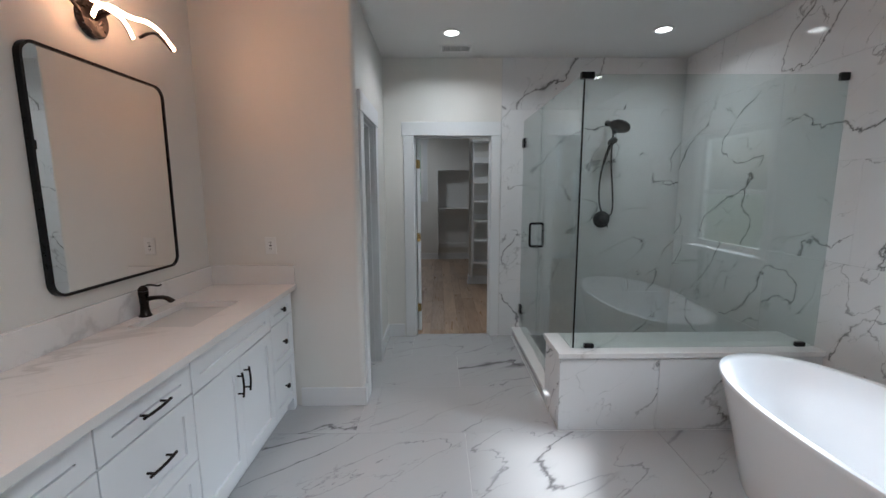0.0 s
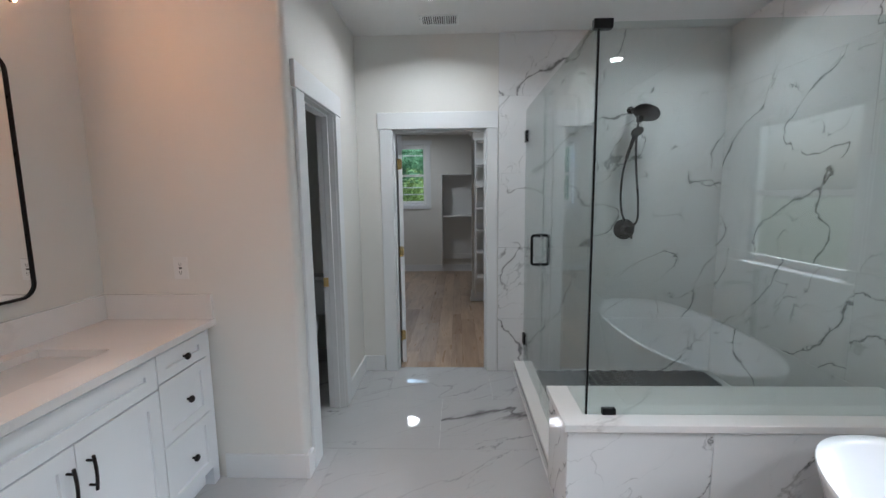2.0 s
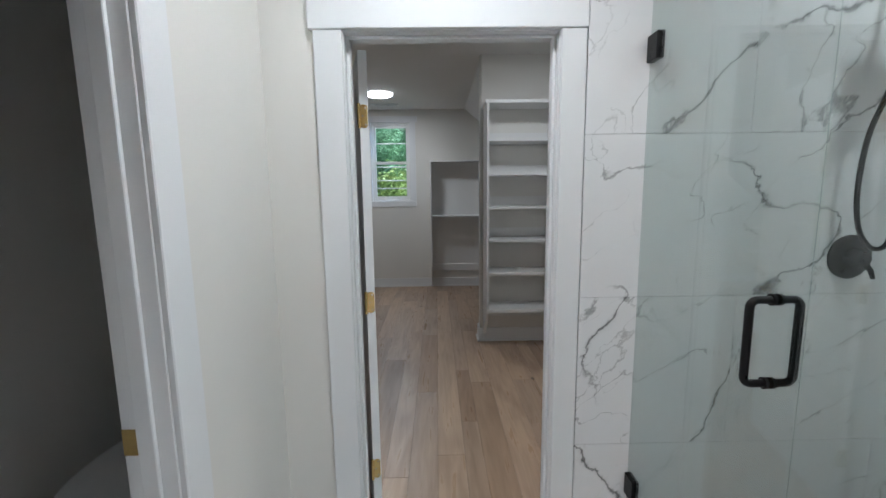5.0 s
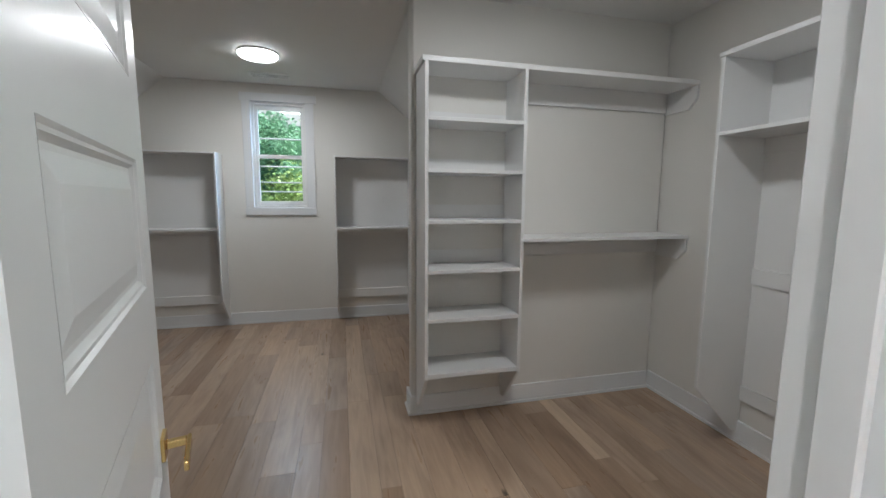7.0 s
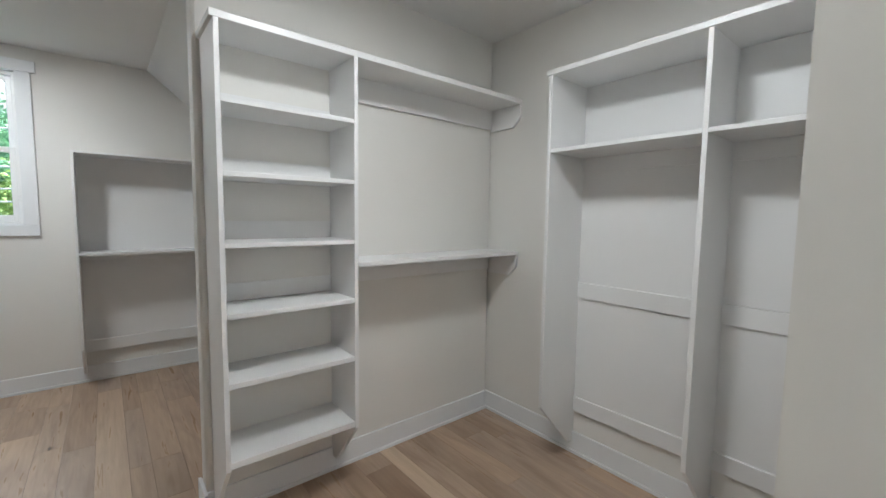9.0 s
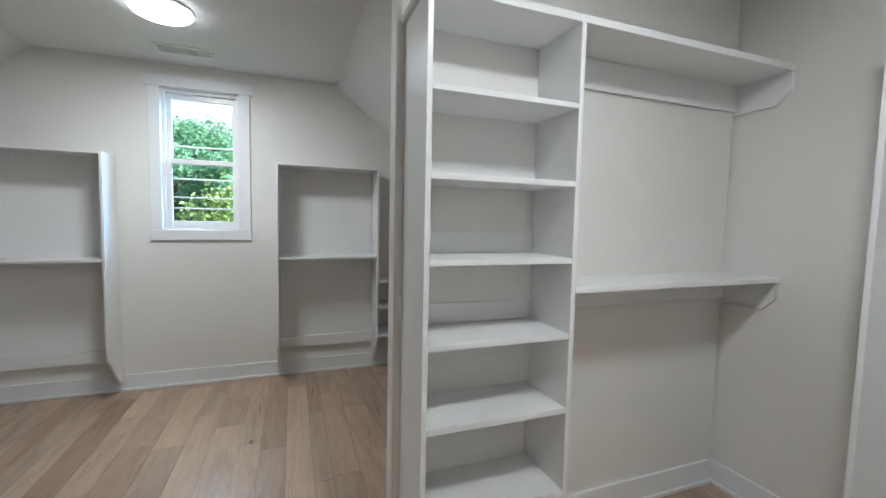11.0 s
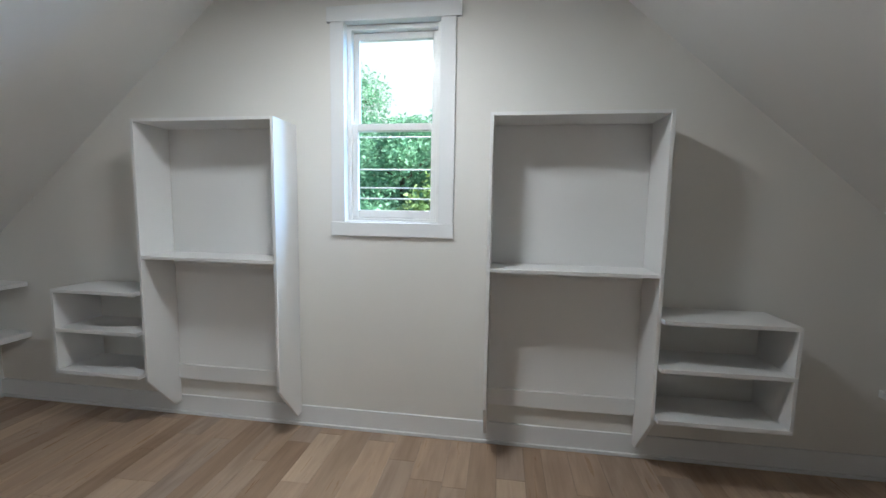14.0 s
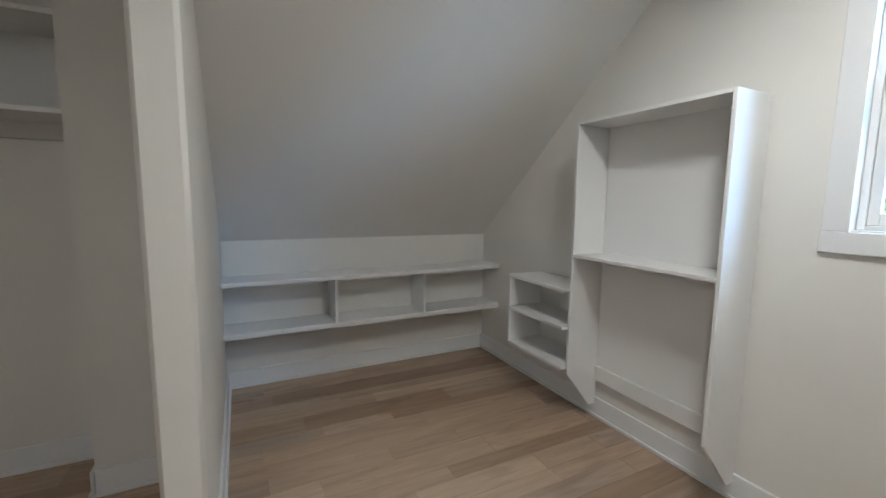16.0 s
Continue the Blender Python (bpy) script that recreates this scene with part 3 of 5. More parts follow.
# bathroom window over the tub
bwin = thing("window_2", "white framed bathroom window above the bathtub", "window", (EX, 1.68, 1.0))
bwin["kind"] = "structure"
y0, y1, q0, q1 = BW
EXF = EX - 0.022
part("casing_head", boxes((EXF - 0.004, EX - 0.010, y0 - 0.09, y1 + 0.09, q1, q1 + 0.085)), TRIM, bwin, bevel=0.002)
part("casing_leg", boxes((EXF, EX - 0.010, y0 - 0.08, y0, q0, q1)), TRIM, bwin, bevel=0.002)
part("casing_leg", boxes((EXF, EX - 0.010, y1, y1 + 0.08, q0, q1)), TRIM, bwin, bevel=0.002)
part("window_sill", boxes((EXF - 0.03, EX + 0.06, y0 - 0.085, y1 + 0.085, q0 - 0.03, q0 - 0.001)), TRIM, bwin, bevel=0.003)
part("apron", boxes((EXF, EX - 0.010, y0 - 0.08, y1 + 0.08, q0 - 0.09, q0 - 0.031)), TRIM, bwin, bevel=0.002)
part("window_frame", boxes((EX + 0.06, EX + 0.11, y0, y0 + 0.045, q0, q1), (EX + 0.06, EX + 0.11, y1 - 0.045, y1, q0, q1), (EX + 0.06, EX + 0.11, y0 + 0.045, y1 - 0.045, q1 - 0.045, q1), (EX + 0.06, EX + 0.11, y0 + 0.045, y1 - 0.045, q0, q0 + 0.045), (EX + 0.06, EX + 0.11, y0 + 0.045, y1 - 0.045, 1.48, 1.52)), PLASTIC, bwin, bevel=0.002)
pane = part("pane", boxes((EX + 0.08, EX + 0.086, y0 + 0.04, y1 - 0.04, q0 + 0.04, q1 - 0.04)), PANE, bwin)
pane.visible_shadow = False

# ---- bathroom: vanity ----
VF = -1.040                   # cabinet box front; doors stand proud of it
VZ0, VZ1 = 0.10, 0.855


def shaker(name, parent, y0, y1, z0, z1, pull=None, rail=0.06):
    """A shaker front facing +x: stiles and rails round a recessed field."""
    def rect(i, x):
        return [(x, y0 + i, z0 + i), (x, y1 - i, z0 + i), (x, y1 - i, z1 - i), (x, y0 + i, z1 - i)]
    bm = loft(bmesh.new(), [rect(0, VF), rect(0, VF + 0.0185), rect(0.0015, VF + 0.02), rect(rail - 0.001, VF + 0.02), rect(rail, VF + 0.0185), rect(rail, VF + 0.009)])
    ob = part(name, bm, CABP, parent)
    cy, cz = (y0 + y1) / 2, (z0 + z1) / 2
    f = VF + 0.02
    if pull == "knob":
        bm = bmesh.new()
        lathe(bm, [(0.006, 0), (0.006, 0.012), (0.016, 0.017), (0.017, 0.024), (0.012, 0.030), (0.0, 0.031)], (f, cy, cz), "x", 18)
        part("knob", bm, BRONZE, ob, "round dark bronze knob", smooth=True)
    elif pull == "bar":
        part("pull", bar_pull((f, cy, cz), "y", 0.138), BRONZE, ob, "arched dark bronze bar pull", smooth=True)
    elif pull in ("left", "right"):
        yy = y0 + 0.035 if pull == "left" else y1 - 0.035
        part("pull", bar_pull((f, yy, z1 - 0.125), "z", 0.128), BRONZE, ob, "arched dark bronze bar pull", smooth=True)
    return ob


def bar_pull(at, axis, length):
    bm = bmesh.new()
    k = {"y": Vector((0, 1, 0)), "z": Vector((0, 0, 1))}[axis]
    a = Vector(at)
    out = Vector((1, 0, 0))
    pts = [a + k * (length * (t - 0.5)) + out * (0.026 + 0.005 * math.sin(math.pi * t)) for t in [i / 10 for i in range(11)]]
    sweep(bm, pts, 0.0055, 8)
    for e in (-1, 1):
        p = a + k * (e * length * 0.36)
        sweep(bm, [p, p + out * 0.03], 0.0045, 8)
    return bm


def carcass(name, label, y0, y1):
    t = thing(name, label, "vanity cabinet", ((WX + VF) / 2, (y0 + y1) / 2, 0), "vanity cabinets")
    # body coloured dark so the slits between the white fronts look shaded
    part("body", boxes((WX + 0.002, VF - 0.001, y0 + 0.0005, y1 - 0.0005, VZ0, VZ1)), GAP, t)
    part("toe_kick", boxes((WX + 0.002, -1.085, y0, y1, 0, VZ0)), CABP, t)
    part("face_frame", boxes((VF - 0.012, VF + 0.0015, y0 + 0.0005, y0 + 0.012, VZ0, VZ1), (VF - 0.012, VF + 0.0015, y1 - 0.012, y1 - 0.0005, VZ0, VZ1), (VF - 0.012, VF + 0.0015, y0 + 0.012, y1 - 0.012, VZ1 - 0.012, VZ1)), CABP, t)
    return t


G = 0.003
t = carcass("vanity_cabinet", "white shaker three-drawer vanity unit with round knobs", 2.50, 2.84)
for a, b in ((0.715, 0.842), (0.425, 0.709), (0.115, 0.419)):
    shaker("drawer", t, 2.50 + G, 2.84 - G, a, b, "knob", 0.05)
part("filler_strip", boxes((WX + 0.002, VF + 0.004, 2.84, 2.89, 0.0, VZ1)), CABP, t)
t = carcass("vanity_cabinet", "white shaker sink base with two doors and false front", 1.72, 2.50)
shaker("false_front", t, 1.72 + G, 2.50 - G, 0.70, 0.842)
shaker("cabinet_door", t, 1.72 + G, 2.11 - G / 2, 0.115, 0.694, "right")
shaker("cabinet_door", t, 2.11 + G / 2, 2.50 - G, 0.115, 0.694, "left")
t = carcass("vanity_cabinet", "white shaker three-drawer vanity unit with bar pulls", 1.255, 1.72)
for c, d in ((0.715, 0.842), (0.425, 0.709), (0.115, 0.419)):
    shaker("drawer", t, 1.255 + G, 1.72 - G, c, d, "bar")
t = carcass("vanity_cabinet", "white shaker sink base with two doors below the worktop", 0.475, 1.255)
shaker("false_front", t, 0.475 + G, 1.255 - G, 0.715, 0.842)
shaker("cabinet_door", t, 0.475 + G, 0.865 - G / 2, 0.115, 0.709, "right")
shaker("cabinet_door", t, 0.865 + G / 2, 1.255 - G, 0.115, 0.709, "left")
t = carcass("vanity_cabinet", "white shaker three-drawer vanity unit with bar pulls", 0.01, 0.475)
for c, d in ((0.715, 0.842), (0.425, 0.709), (0.115, 0.419)):
    shaker("drawer", t, 0.01 + G, 0.475 - G, c, d, "bar")

# worktop with a cut-out for the sink, backsplash along two walls
CT0, CT1 = VZ1 + 0.002, 0.890
SX0, SX1, SB0, SB1 = -1.487, -1.178, 2.015, 2.462
top = thing("vanity_worktop", "white quartz worktop with faint grey veins and backsplash", "worktop", (-1.29, 1.45, CT0))
outer = [(WX + 0.001, 0.0), (-0.997, 0.0), (-0.997, 2.904), (WX + 0.001, 2.904)]
inner = [(SX0, SB0), (SX1, SB0), (SX1, SB1), (SX0, SB1)]
loops = [[(*p, z) for p in o] for o, z in ((outer, CT0), (outer, CT1), (inner, CT1), (inner, CT0), (outer, CT0))]
bm = loft(bmesh.new(), loops, False, False)
bmesh.ops.remove_doubles(bm, verts=list(bm.verts), dist=1e-5)
part("slab", bm, QUARTZ, top)
part("backsplash", boxes((WX + 0.001, WX + 0.021, 0.0, 2.904, CT1 + 0.0005, 1.02)), QUARTZ, top, bevel=0.0015)
part("backsplash", boxes((WX + 0.0215, -1.003, 2.884, 2.904, CT1 + 0.0005, 1.02)), QUARTZ, top, bevel=0.0015)
sink = thing("sink", "white rectangular undermount porcelain sink", "sink", ((SX0 + SX1) / 2, (SB0 + SB1) / 2, 0.70))
cx, cy = (SX0 + SX1) / 2, (SB0 + SB1) / 2
hx, hy = (SX1 - SX0) / 2 + 0.004, (SB1 - SB0) / 2 + 0.004
bm = bmesh.new()
loft(bm, [ring(cx, cy, CT0 - 0.001, hx + 0.02, hy + 0.02, 48, 9), ring(cx, cy, 0.72, hx + 0.0, hy, 48, 7), ring(cx, cy, 0.71, 0.10, 0.15, 48, 3)], True, False)
loft(bm, [ring(cx, cy, CT0 - 0.001, hx + 0.02, hy + 0.02, 48, 9), ring(cx, cy, CT0 - 0.0012, hx, hy, 48, 9), ring(cx, cy, 0.78, hx - 0.008, hy - 0.008, 48, 7), ring(cx, cy, 0.738, hx - 0.03, hy - 0.035, 48, 5), ring(cx, cy, 0.728, 0.03, 0.03, 48, 2)], False, True)
part("basin", bm, BASIN_SHADED, sink, smooth=True)
bm = bmesh.new()
lathe(bm, [(0.0, 0.7282), (0.024, 0.7285), (0.022, 0.733), (0.0, 0.7335)], (cx, cy, 0))
part("drain", bm, BRONZE, sink, smooth=True)


def faucet(at):
    x, y, z = at
    f = thing("faucet", "oil-rubbed bronze single-handle waterfall faucet on the worktop", "faucet", at)
    bm = bmesh.new()
    lathe(bm, [(0.0, 0), (0.030, 0), (0.030, 0.006), (0.024, 0.012), (0.019, 0.05), (0.021, 0.10), (0.0235, 0.125), (0.0225, 0.130), (0.0, 0.131)], at)
    part("body", bm, BRONZE, f, smooth=True)
    bm = bmesh.new()
    pts = smooth_path([(x + 0.012, y, z + 0.088), (x + 0.06, y, z + 0.096), (x + 0.11, y, z + 0.095), (x + 0.142, y, z + 0.078)], 5)
    rings = []
    for i, p in enumerate(pts):
        u = i / (len(pts) - 1)
        w, h = 0.012 + 0.014 * u, 0.013 - 0.006 * u
        rings.append([(p.x, p.y + w * math.cos(a), p.z + h * math.sin(a)) for a in [2 * math.pi * k / 14 for k in range(14)]])
    loft(bm, rings)
    part("spout", bm, BRONZE, f, smooth=True)
    bm = bmesh.new()
    lathe(bm, [(0.0, 0.131), (0.022, 0.132), (0.023, 0.140), (0.017, 0.150), (0.008, 0.158), (0.0, 0.160)], at)
    sweep(bm, smooth_path([(x - 0.004, y, z + 0.148), (x + 0.03, y, z + 0.163), (x + 0.075, y, z + 0.158), (x + 0.092, y, z + 0.162)], 5), 0.006, 10, (0.010, 0.0045))
    part("handle", bm, BRONZE, f, smooth=True)
    return f


faucet((-1.520, 2.19, CT1))
faucet((-1.520, 0.865, CT1))

# mirror with rounded black frame
def round_rect(y0, y1, z0, z1, r, n=8):
    out = []
    for cy, cz, a0 in ((y1 - r, z1 - r, 0), (y0 + r, z1 - r, 90), (y0 + r, z0 + r, 180), (y1 - r, z0 + r, 270)):
        for k in range(n + 1):
            a = radians(a0 + 90 * k / n)
            out.append((cy + r * math.cos(a), cz + r * math.sin(a)))
    return out


def wall_mirror(y0, y1, z0, z1):
    m = thing("wall_mirror", "tall mirror with rounded corners in a thin black metal frame", "mirror", (WX, (y0 + y1) / 2, z0), "mirrors over the vanity")
    xs = (WX + 0.001, WX + 0.026)
    o, i = round_rect(y0, y1, z0, z1, 0.065), round_rect(y0 + 0.012, y1 - 0.012, z0 + 0.012, z1 - 0.012, 0.053)
    bm = bmesh.new()
    rings = [[(xs[0], *p) for p in o], [(xs[1], *p) for p in o], [(xs[1], *p) for p in i], [(xs[0], *p) for p in i]]
    loft(bm, rings + [rings[0]], False, False)
    part("mirror_frame", bm, BLACK, m)
    bm = bmesh.new()
    prism(bm, i, "x", WX + 0.004, WX + 0.020)
    part("mirror_glass", bm, MIRROR, m)


wall_mirror(1.755, 2.555, 1.092, 2.09)
wall_mirror(0.465, 1.265, 1.092, 2.09)


def vanity_light(cy, cz=2.285):
    f = thing("wall_light", "dark bronze vanity light with curved glowing bands", "wall lamp", (WX, cy, cz), "lights over the mirrors")
    bm = bmesh.new()
    lathe(bm, [(0.0, 0.0), (0.080, 0.0), (0.080, 0.022), (0.074, 0.028), (0.0, 0.028)], (WX, cy, cz), "x", 40)
    part("backplate", bm, BRONZE, f, smooth=True)
    bm = bmesh.new()
    sweep(bm, [(WX + 0.026, cy, cz), (WX + 0.092, cy, cz + 0.032)], 0.010, 10)
    part("stem", bm, BRONZE, f, smooth=True)

    def band(x, outline, lit):
        pts = smooth_path([(x, cy + u, cz + v) for u, v in outline], 6)
        normals = []
        for i in range(len(pts)):
            d = (pts[min(i + 1, len(pts) - 1)] - pts[max(i - 1, 0)]).normalized()
            n = Vector((1, 0, 0)).cross(d).normalized()
            normals.append(n if n.z >= 0 else -n)
        bm = bmesh.new()
        loft(bm, [[tuple(p + Vector((0.005 * a, 0, 0)) + n * (0.006 * b)) for a, b in ((-1, -1), (1, -1), (1, 1), (-1, 1))] for p, n in zip(pts, normals)])
        holder = part("arm", bm, BRONZE, f)
        if lit:
            bm = bmesh.new()
            loft(bm, [[tuple(p + Vector((0.0072 + 0.002 * a, 0, 0)) + n * (0.0085 * b)) for a, b in ((-1, -1), (1, -1), (1, 1), (-1, 1))] for p, n in zip(pts, normals)])
            part("led_strip", bm, LED_GLOW, holder, "glowing warm led strip")

    ax = WX + 0.10
    half = [(0.405, -0.003), (0.313, 0.050), (0.204, 0.064), (0.09, 0.043), (-0.02, 0.042), (-0.07, 0.030), (-0.112, 0.0), (-0.134, -0.038)]
    low = [(0.149, -0.021), (0.226, 0.025), (0.298, 0.037), (0.396, -0.004)]
    for k, x in ((1, ax + 0.014), (-1, ax - 0.014)):
        band(x, [(k * u, v) for u, v in half], True)
        band(x, [(k * u, v - 0.004) for u, v in low], False)
    return f


vanity_light(2.13)
vanity_light(0.84)


def outlet(at):
    x, y, z = at
    o = thing("wall_outlet", "white double socket outlet on the painted wall", "outlet", at)
    part("cover_plate", boxes((x - 0.038, x + 0.038, y - 0.006, y, z - 0.058, z + 0.058)), PLASTIC, o, bevel=0.003)
    for dz in (-0.022, 0.022):
        sock = part("socket", boxes((x - 0.017, x + 0.017, y - 0.009, y - 0.006, z + dz - 0.015, z + dz + 0.015)), PLASTIC, o, bevel=0.002)
        for dx in (-0.006, 0.006):
            part("slot", boxes((x + dx - 0.0012, x + dx + 0.0012, y - 0.0096, y - 0.0089, z + dz - 0.003, z + dz + 0.007)), DARK, sock)
        part("slot", boxes((x - 0.002, x + 0.002, y - 0.0096, y - 0.0089, z + dz - 0.010, z + dz - 0.006)), DARK, sock)
    part("reset_button", boxes((x - 0.008, x + 0.008, y - 0.0085, y - 0.006, z - 0.004, z + 0.004)), DARK, o)


outlet((-1.155, 2.905, 1.155))

# ---- ceiling fittings ----
def downlight(x, y, z):
    d = thing("downlight", "round recessed ceiling downlight with white trim, lit", "downlight", (x, y, z), "bathroom downlights")
    bm = bmesh.new()
    lathe(bm, [(0.058, 0.0), (0.085, 0.0), (0.086, -0.004), (0.074, -0.008), (0.058, -0.006), (0.058, 0.0)], (x, y, z), "z", 32)
    part("trim_ring", bm, PLASTIC, d, smooth=True)
    bm = bmesh.new()
    lathe(bm, [(0.0, -0.001), (0.057, -0.001), (0.057, -0.005), (0.0, -0.006)], (x, y, z), "z", 32)
    part("lens", bm, DL_GLOW, d, smooth=True)


for lx, ly in DOWNLIGHTS:
    downlight(lx, ly, BC)


def ceiling_vent(x0, x1, y0, y1, z, n, inside):
    v = thing("ceiling_vent", "white louvred ceiling air vent", "vent", ((x0 + x1) / 2, (y0 + y1) / 2, z))
    part("vent_frame", boxes((x0, x1, y0, y0 + 0.022, z - 0.008, z), (x0, x1, y1 - 0.022, y1, z - 0.008, z), (x0, x0 + 0.022, y0 + 0.022, y1 - 0.022, z - 0.008, z), (x1 - 0.022, x1, y0 + 0.022, y1 - 0.022, z - 0.008, z)), PLASTIC, v, bevel=0.002)
    part("backing", boxes((x0 + 0.02, x1 - 0.02, y0 + 0.02, y1 - 0.02, z - 0.002, z - 0.0005)), inside, v)
    w = (x1 - x0 - 0.044) / n
    for i in range(n):
        a = x0 + 0.022 + w * (i + 0.2)
        bm = bmesh.new()
        prism(bm, [(a, z - 0.002), (a + w * 0.55, z - 0.009), (a + w * 0.62, z - 0.007), (a + w * 0.1, z - 0.001)], "y", y0 + 0.022, y1 - 0.022)
        part("slat", bm, PLASTIC, v)
    for k in (1, 2):
        c = x0 + (x1 - x0) * k / 3
        part("divider", boxes((c - 0.006, c + 0.006, y0 + 0.022, y1 - 0.022, z - 0.0095, z - 0.002)), PLASTIC, v)


ceiling_vent(0.0, 0.285, 3.94, 4.12, BC, 15, DARK)
ceiling_vent(-0.86, -0.47, 8.72, 8.90, CC, 18, VENT_IN)

def dome_light(x, y):
    at = (x, y, CC)
    lamp = thing("ceiling_light", "round flush white ceiling light, lit", "ceiling lamp", at, "closet ceiling lights")
    bm = bmesh.new()
    lathe(bm, [(0.0, 0.0), (0.172, 0.0), (0.172, -0.012), (0.166, -0.016), (0.0, -0.016)], at, "z", 48)
    part("rim", bm, PLASTIC, lamp, smooth=True)
    bm = bmesh.new()
    lathe(bm, [(0.165, -0.016), (0.165, -0.026), (0.15, -0.038), (0.08, -0.045), (0.0, -0.046)], at, "z", 48)
    part("diffuser", bm, DOME_GLOW, lamp, smooth=True)


# the second fixture is an addition out of view
for lx, ly in CLOSET_LAMPS:
    dome_light(lx, ly)

# ---- shower ----
pony = thing("shower_pony_wall", "low marble-clad shower wall with white quartz cap", "half wall", (1.56, 2.74, 0))
part("core", boxes((0.748, EX - 0.012, 2.578, 2.90, 0.0, 0.483)), MARBLE_W, pony)
part("cap", boxes((0.718, EX - 0.011, 2.548, 2.922, 0.484, 0.520)), QUARTZ, pony, bevel=0.003)
for a, b in ((0.735, 1.36), (1.362, EX - 0.012)):
    part("marble_panel", boxes((a, b, 2.566, 2.577, 0.001, 0.4835)), MARBLE_W, pony, bevel=0.001)
part("marble_panel", boxes((0.735, 0.747, 2.578, 2.912, 0.001, 0.4835)), MARBLE_W, pony, bevel=0.001)
part("marble_panel", boxes((0.748, EX - 0.012, 2.901, 2.912, 0.013, 0.4835)), MARBLE_W, pony, bevel=0.001)
curb = thing("shower_curb", "raised shower kerb capped in white quartz", "shower kerb", (0.815, 3.6, 0))
part("core", boxes((0.752, 0.882, 2.913, NY - 0.012, 0.0, 0.062)), MARBLE, curb)
part("cap", boxes((0.742, 0.892, 2.913, NY - 0.012, 0.0625, 0.090)), QUARTZ, curb, bevel=0.003)

GX = 0.825
GY = 2.640
encl = thing("shower_enclosure", "frameless clear glass shower enclosure with black hardware", "shower screen", (GX, 3.2, 0.09))
fixed = part("glass_panel", boxes((GX + 0.014, EX - 0.013, GY - 0.005, GY + 0.005, 0.5215, 2.185)), GLASS, encl, "fixed clear front glass panel")
side = bmesh.new()
prism(side, [(GY - 0.005, 0.5215), (2.925, 0.5215), (2.925, 0.0915), (3.570, 0.0915), (3.570, 2.185), (GY - 0.005, 2.185)], "x", GX - 0.005, GX + 0.005)
part("glass_panel", side, GLASS, encl, "fixed clear return glass panel")
gdoor = part("glass_door", boxes((GX - 0.005, GX + 0.005, 3.578, NY - 0.02, 0.105, 2.185)), GLASS, encl, "closed clear glass door")
part("corner_seal", boxes((GX + 0.0055, GX + 0.0135, GY - 0.005, GY + 0.006, 0.5215, 2.185)), BLACK, encl, "black vertical corner seal")
for z in (0.30, 1.975):
    part("hinge", boxes((GX - 0.014, GX + 0.014, 4.215, NY - 0.011, z - 0.045, z + 0.045)), BLACK, gdoor, "black wall hinge", bevel=0.003)
bm = bmesh.new()
for sx in (-1, 1):
    pts = [(GX + sx * 0.005, 3.655, 1.235), (GX + sx * 0.04, 3.655, 1.235)]
    r = 0.022
    arc = [(GX + sx * (0.040 + 0.018 * math.sin(a)), 3.655, 1.217 + 0.018 * math.cos(a)) for a in [i * math.pi / 12 for i in range(7)]]
    low = [(p[0], p[1], 1.035 + (1.235 - p[2])) for p in arc[::-1]]
    sweep(bm, pts + arc[1:] + low + [(GX + sx * 0.005, 3.655, 1.035)], 0.0095, 12)
    for z in (1.235, 1.035):
        lathe(bm, [(0.0, 0.005 * sx), (0.014, 0.005 * sx), (0.014, 0.012 * sx), (0.0, 0.012 * sx)], (GX, 3.655, z), "x", 16)
part("handle", bm, BLACK, gdoor, "black D-shaped pull handle", smooth=True)
for nm, r in (("clip", (0.905, 0.965, GY - 0.012, GY + 0.012, 0.5205, 0.55)), ("clip", (2.265, 2.325, GY - 0.012, GY + 0.012, 0.5205, 0.55)), ("clip", (EX - 0.062, EX - 0.0115, GY - 0.012, GY + 0.012, 2.150, 2.195)),
              ("clip", (GX - 0.012, GX + 0.065, GY - 0.012, GY + 0.018, 2.160, 2.198)), ("clip", (GX - 0.012, GX + 0.012, 3.16, 3.21, 0.0905, 0.13))):
    part(nm, boxes(r), BLACK, encl, "small black glass clip", bevel=0.002)

# shower head, hand shower, hose
SF = NY - 0.0105
HX, HZ = 1.645, 2.165
sh = thing("shower_set", "matte black rain shower head with hand shower and hose", "shower head", (HX, SF, HZ))
bm = bmesh.new()
lathe(bm, [(0.0, 0.0), (0.030, 0.0), (0.030, -0.006), (0.018, -0.014), (0.0, -0.015)], (HX, SF, HZ), "y", 24)
part("wall_flange", bm, BLACK, sh, smooth=True)
bm = bmesh.new()
sweep(bm, smooth_path([(HX, SF - 0.01, HZ), (HX + 0.005, SF - 0.07, HZ - 0.002), (HX + 0.01, SF - 0.12, HZ - 0.03), (HX + 0.01, SF - 0.15, HZ - 0.065)], 6), 0.0105, 12)
lathe(bm, [(0.0, -0.055), (0.02, -0.055), (0.024, -0.075), (0.024, -0.105), (0.018, -0.12), (0.0, -0.12)], (HX + 0.01, SF - 0.15, HZ), "z", 18)
part("arm", bm, BLACK, sh, smooth=True)


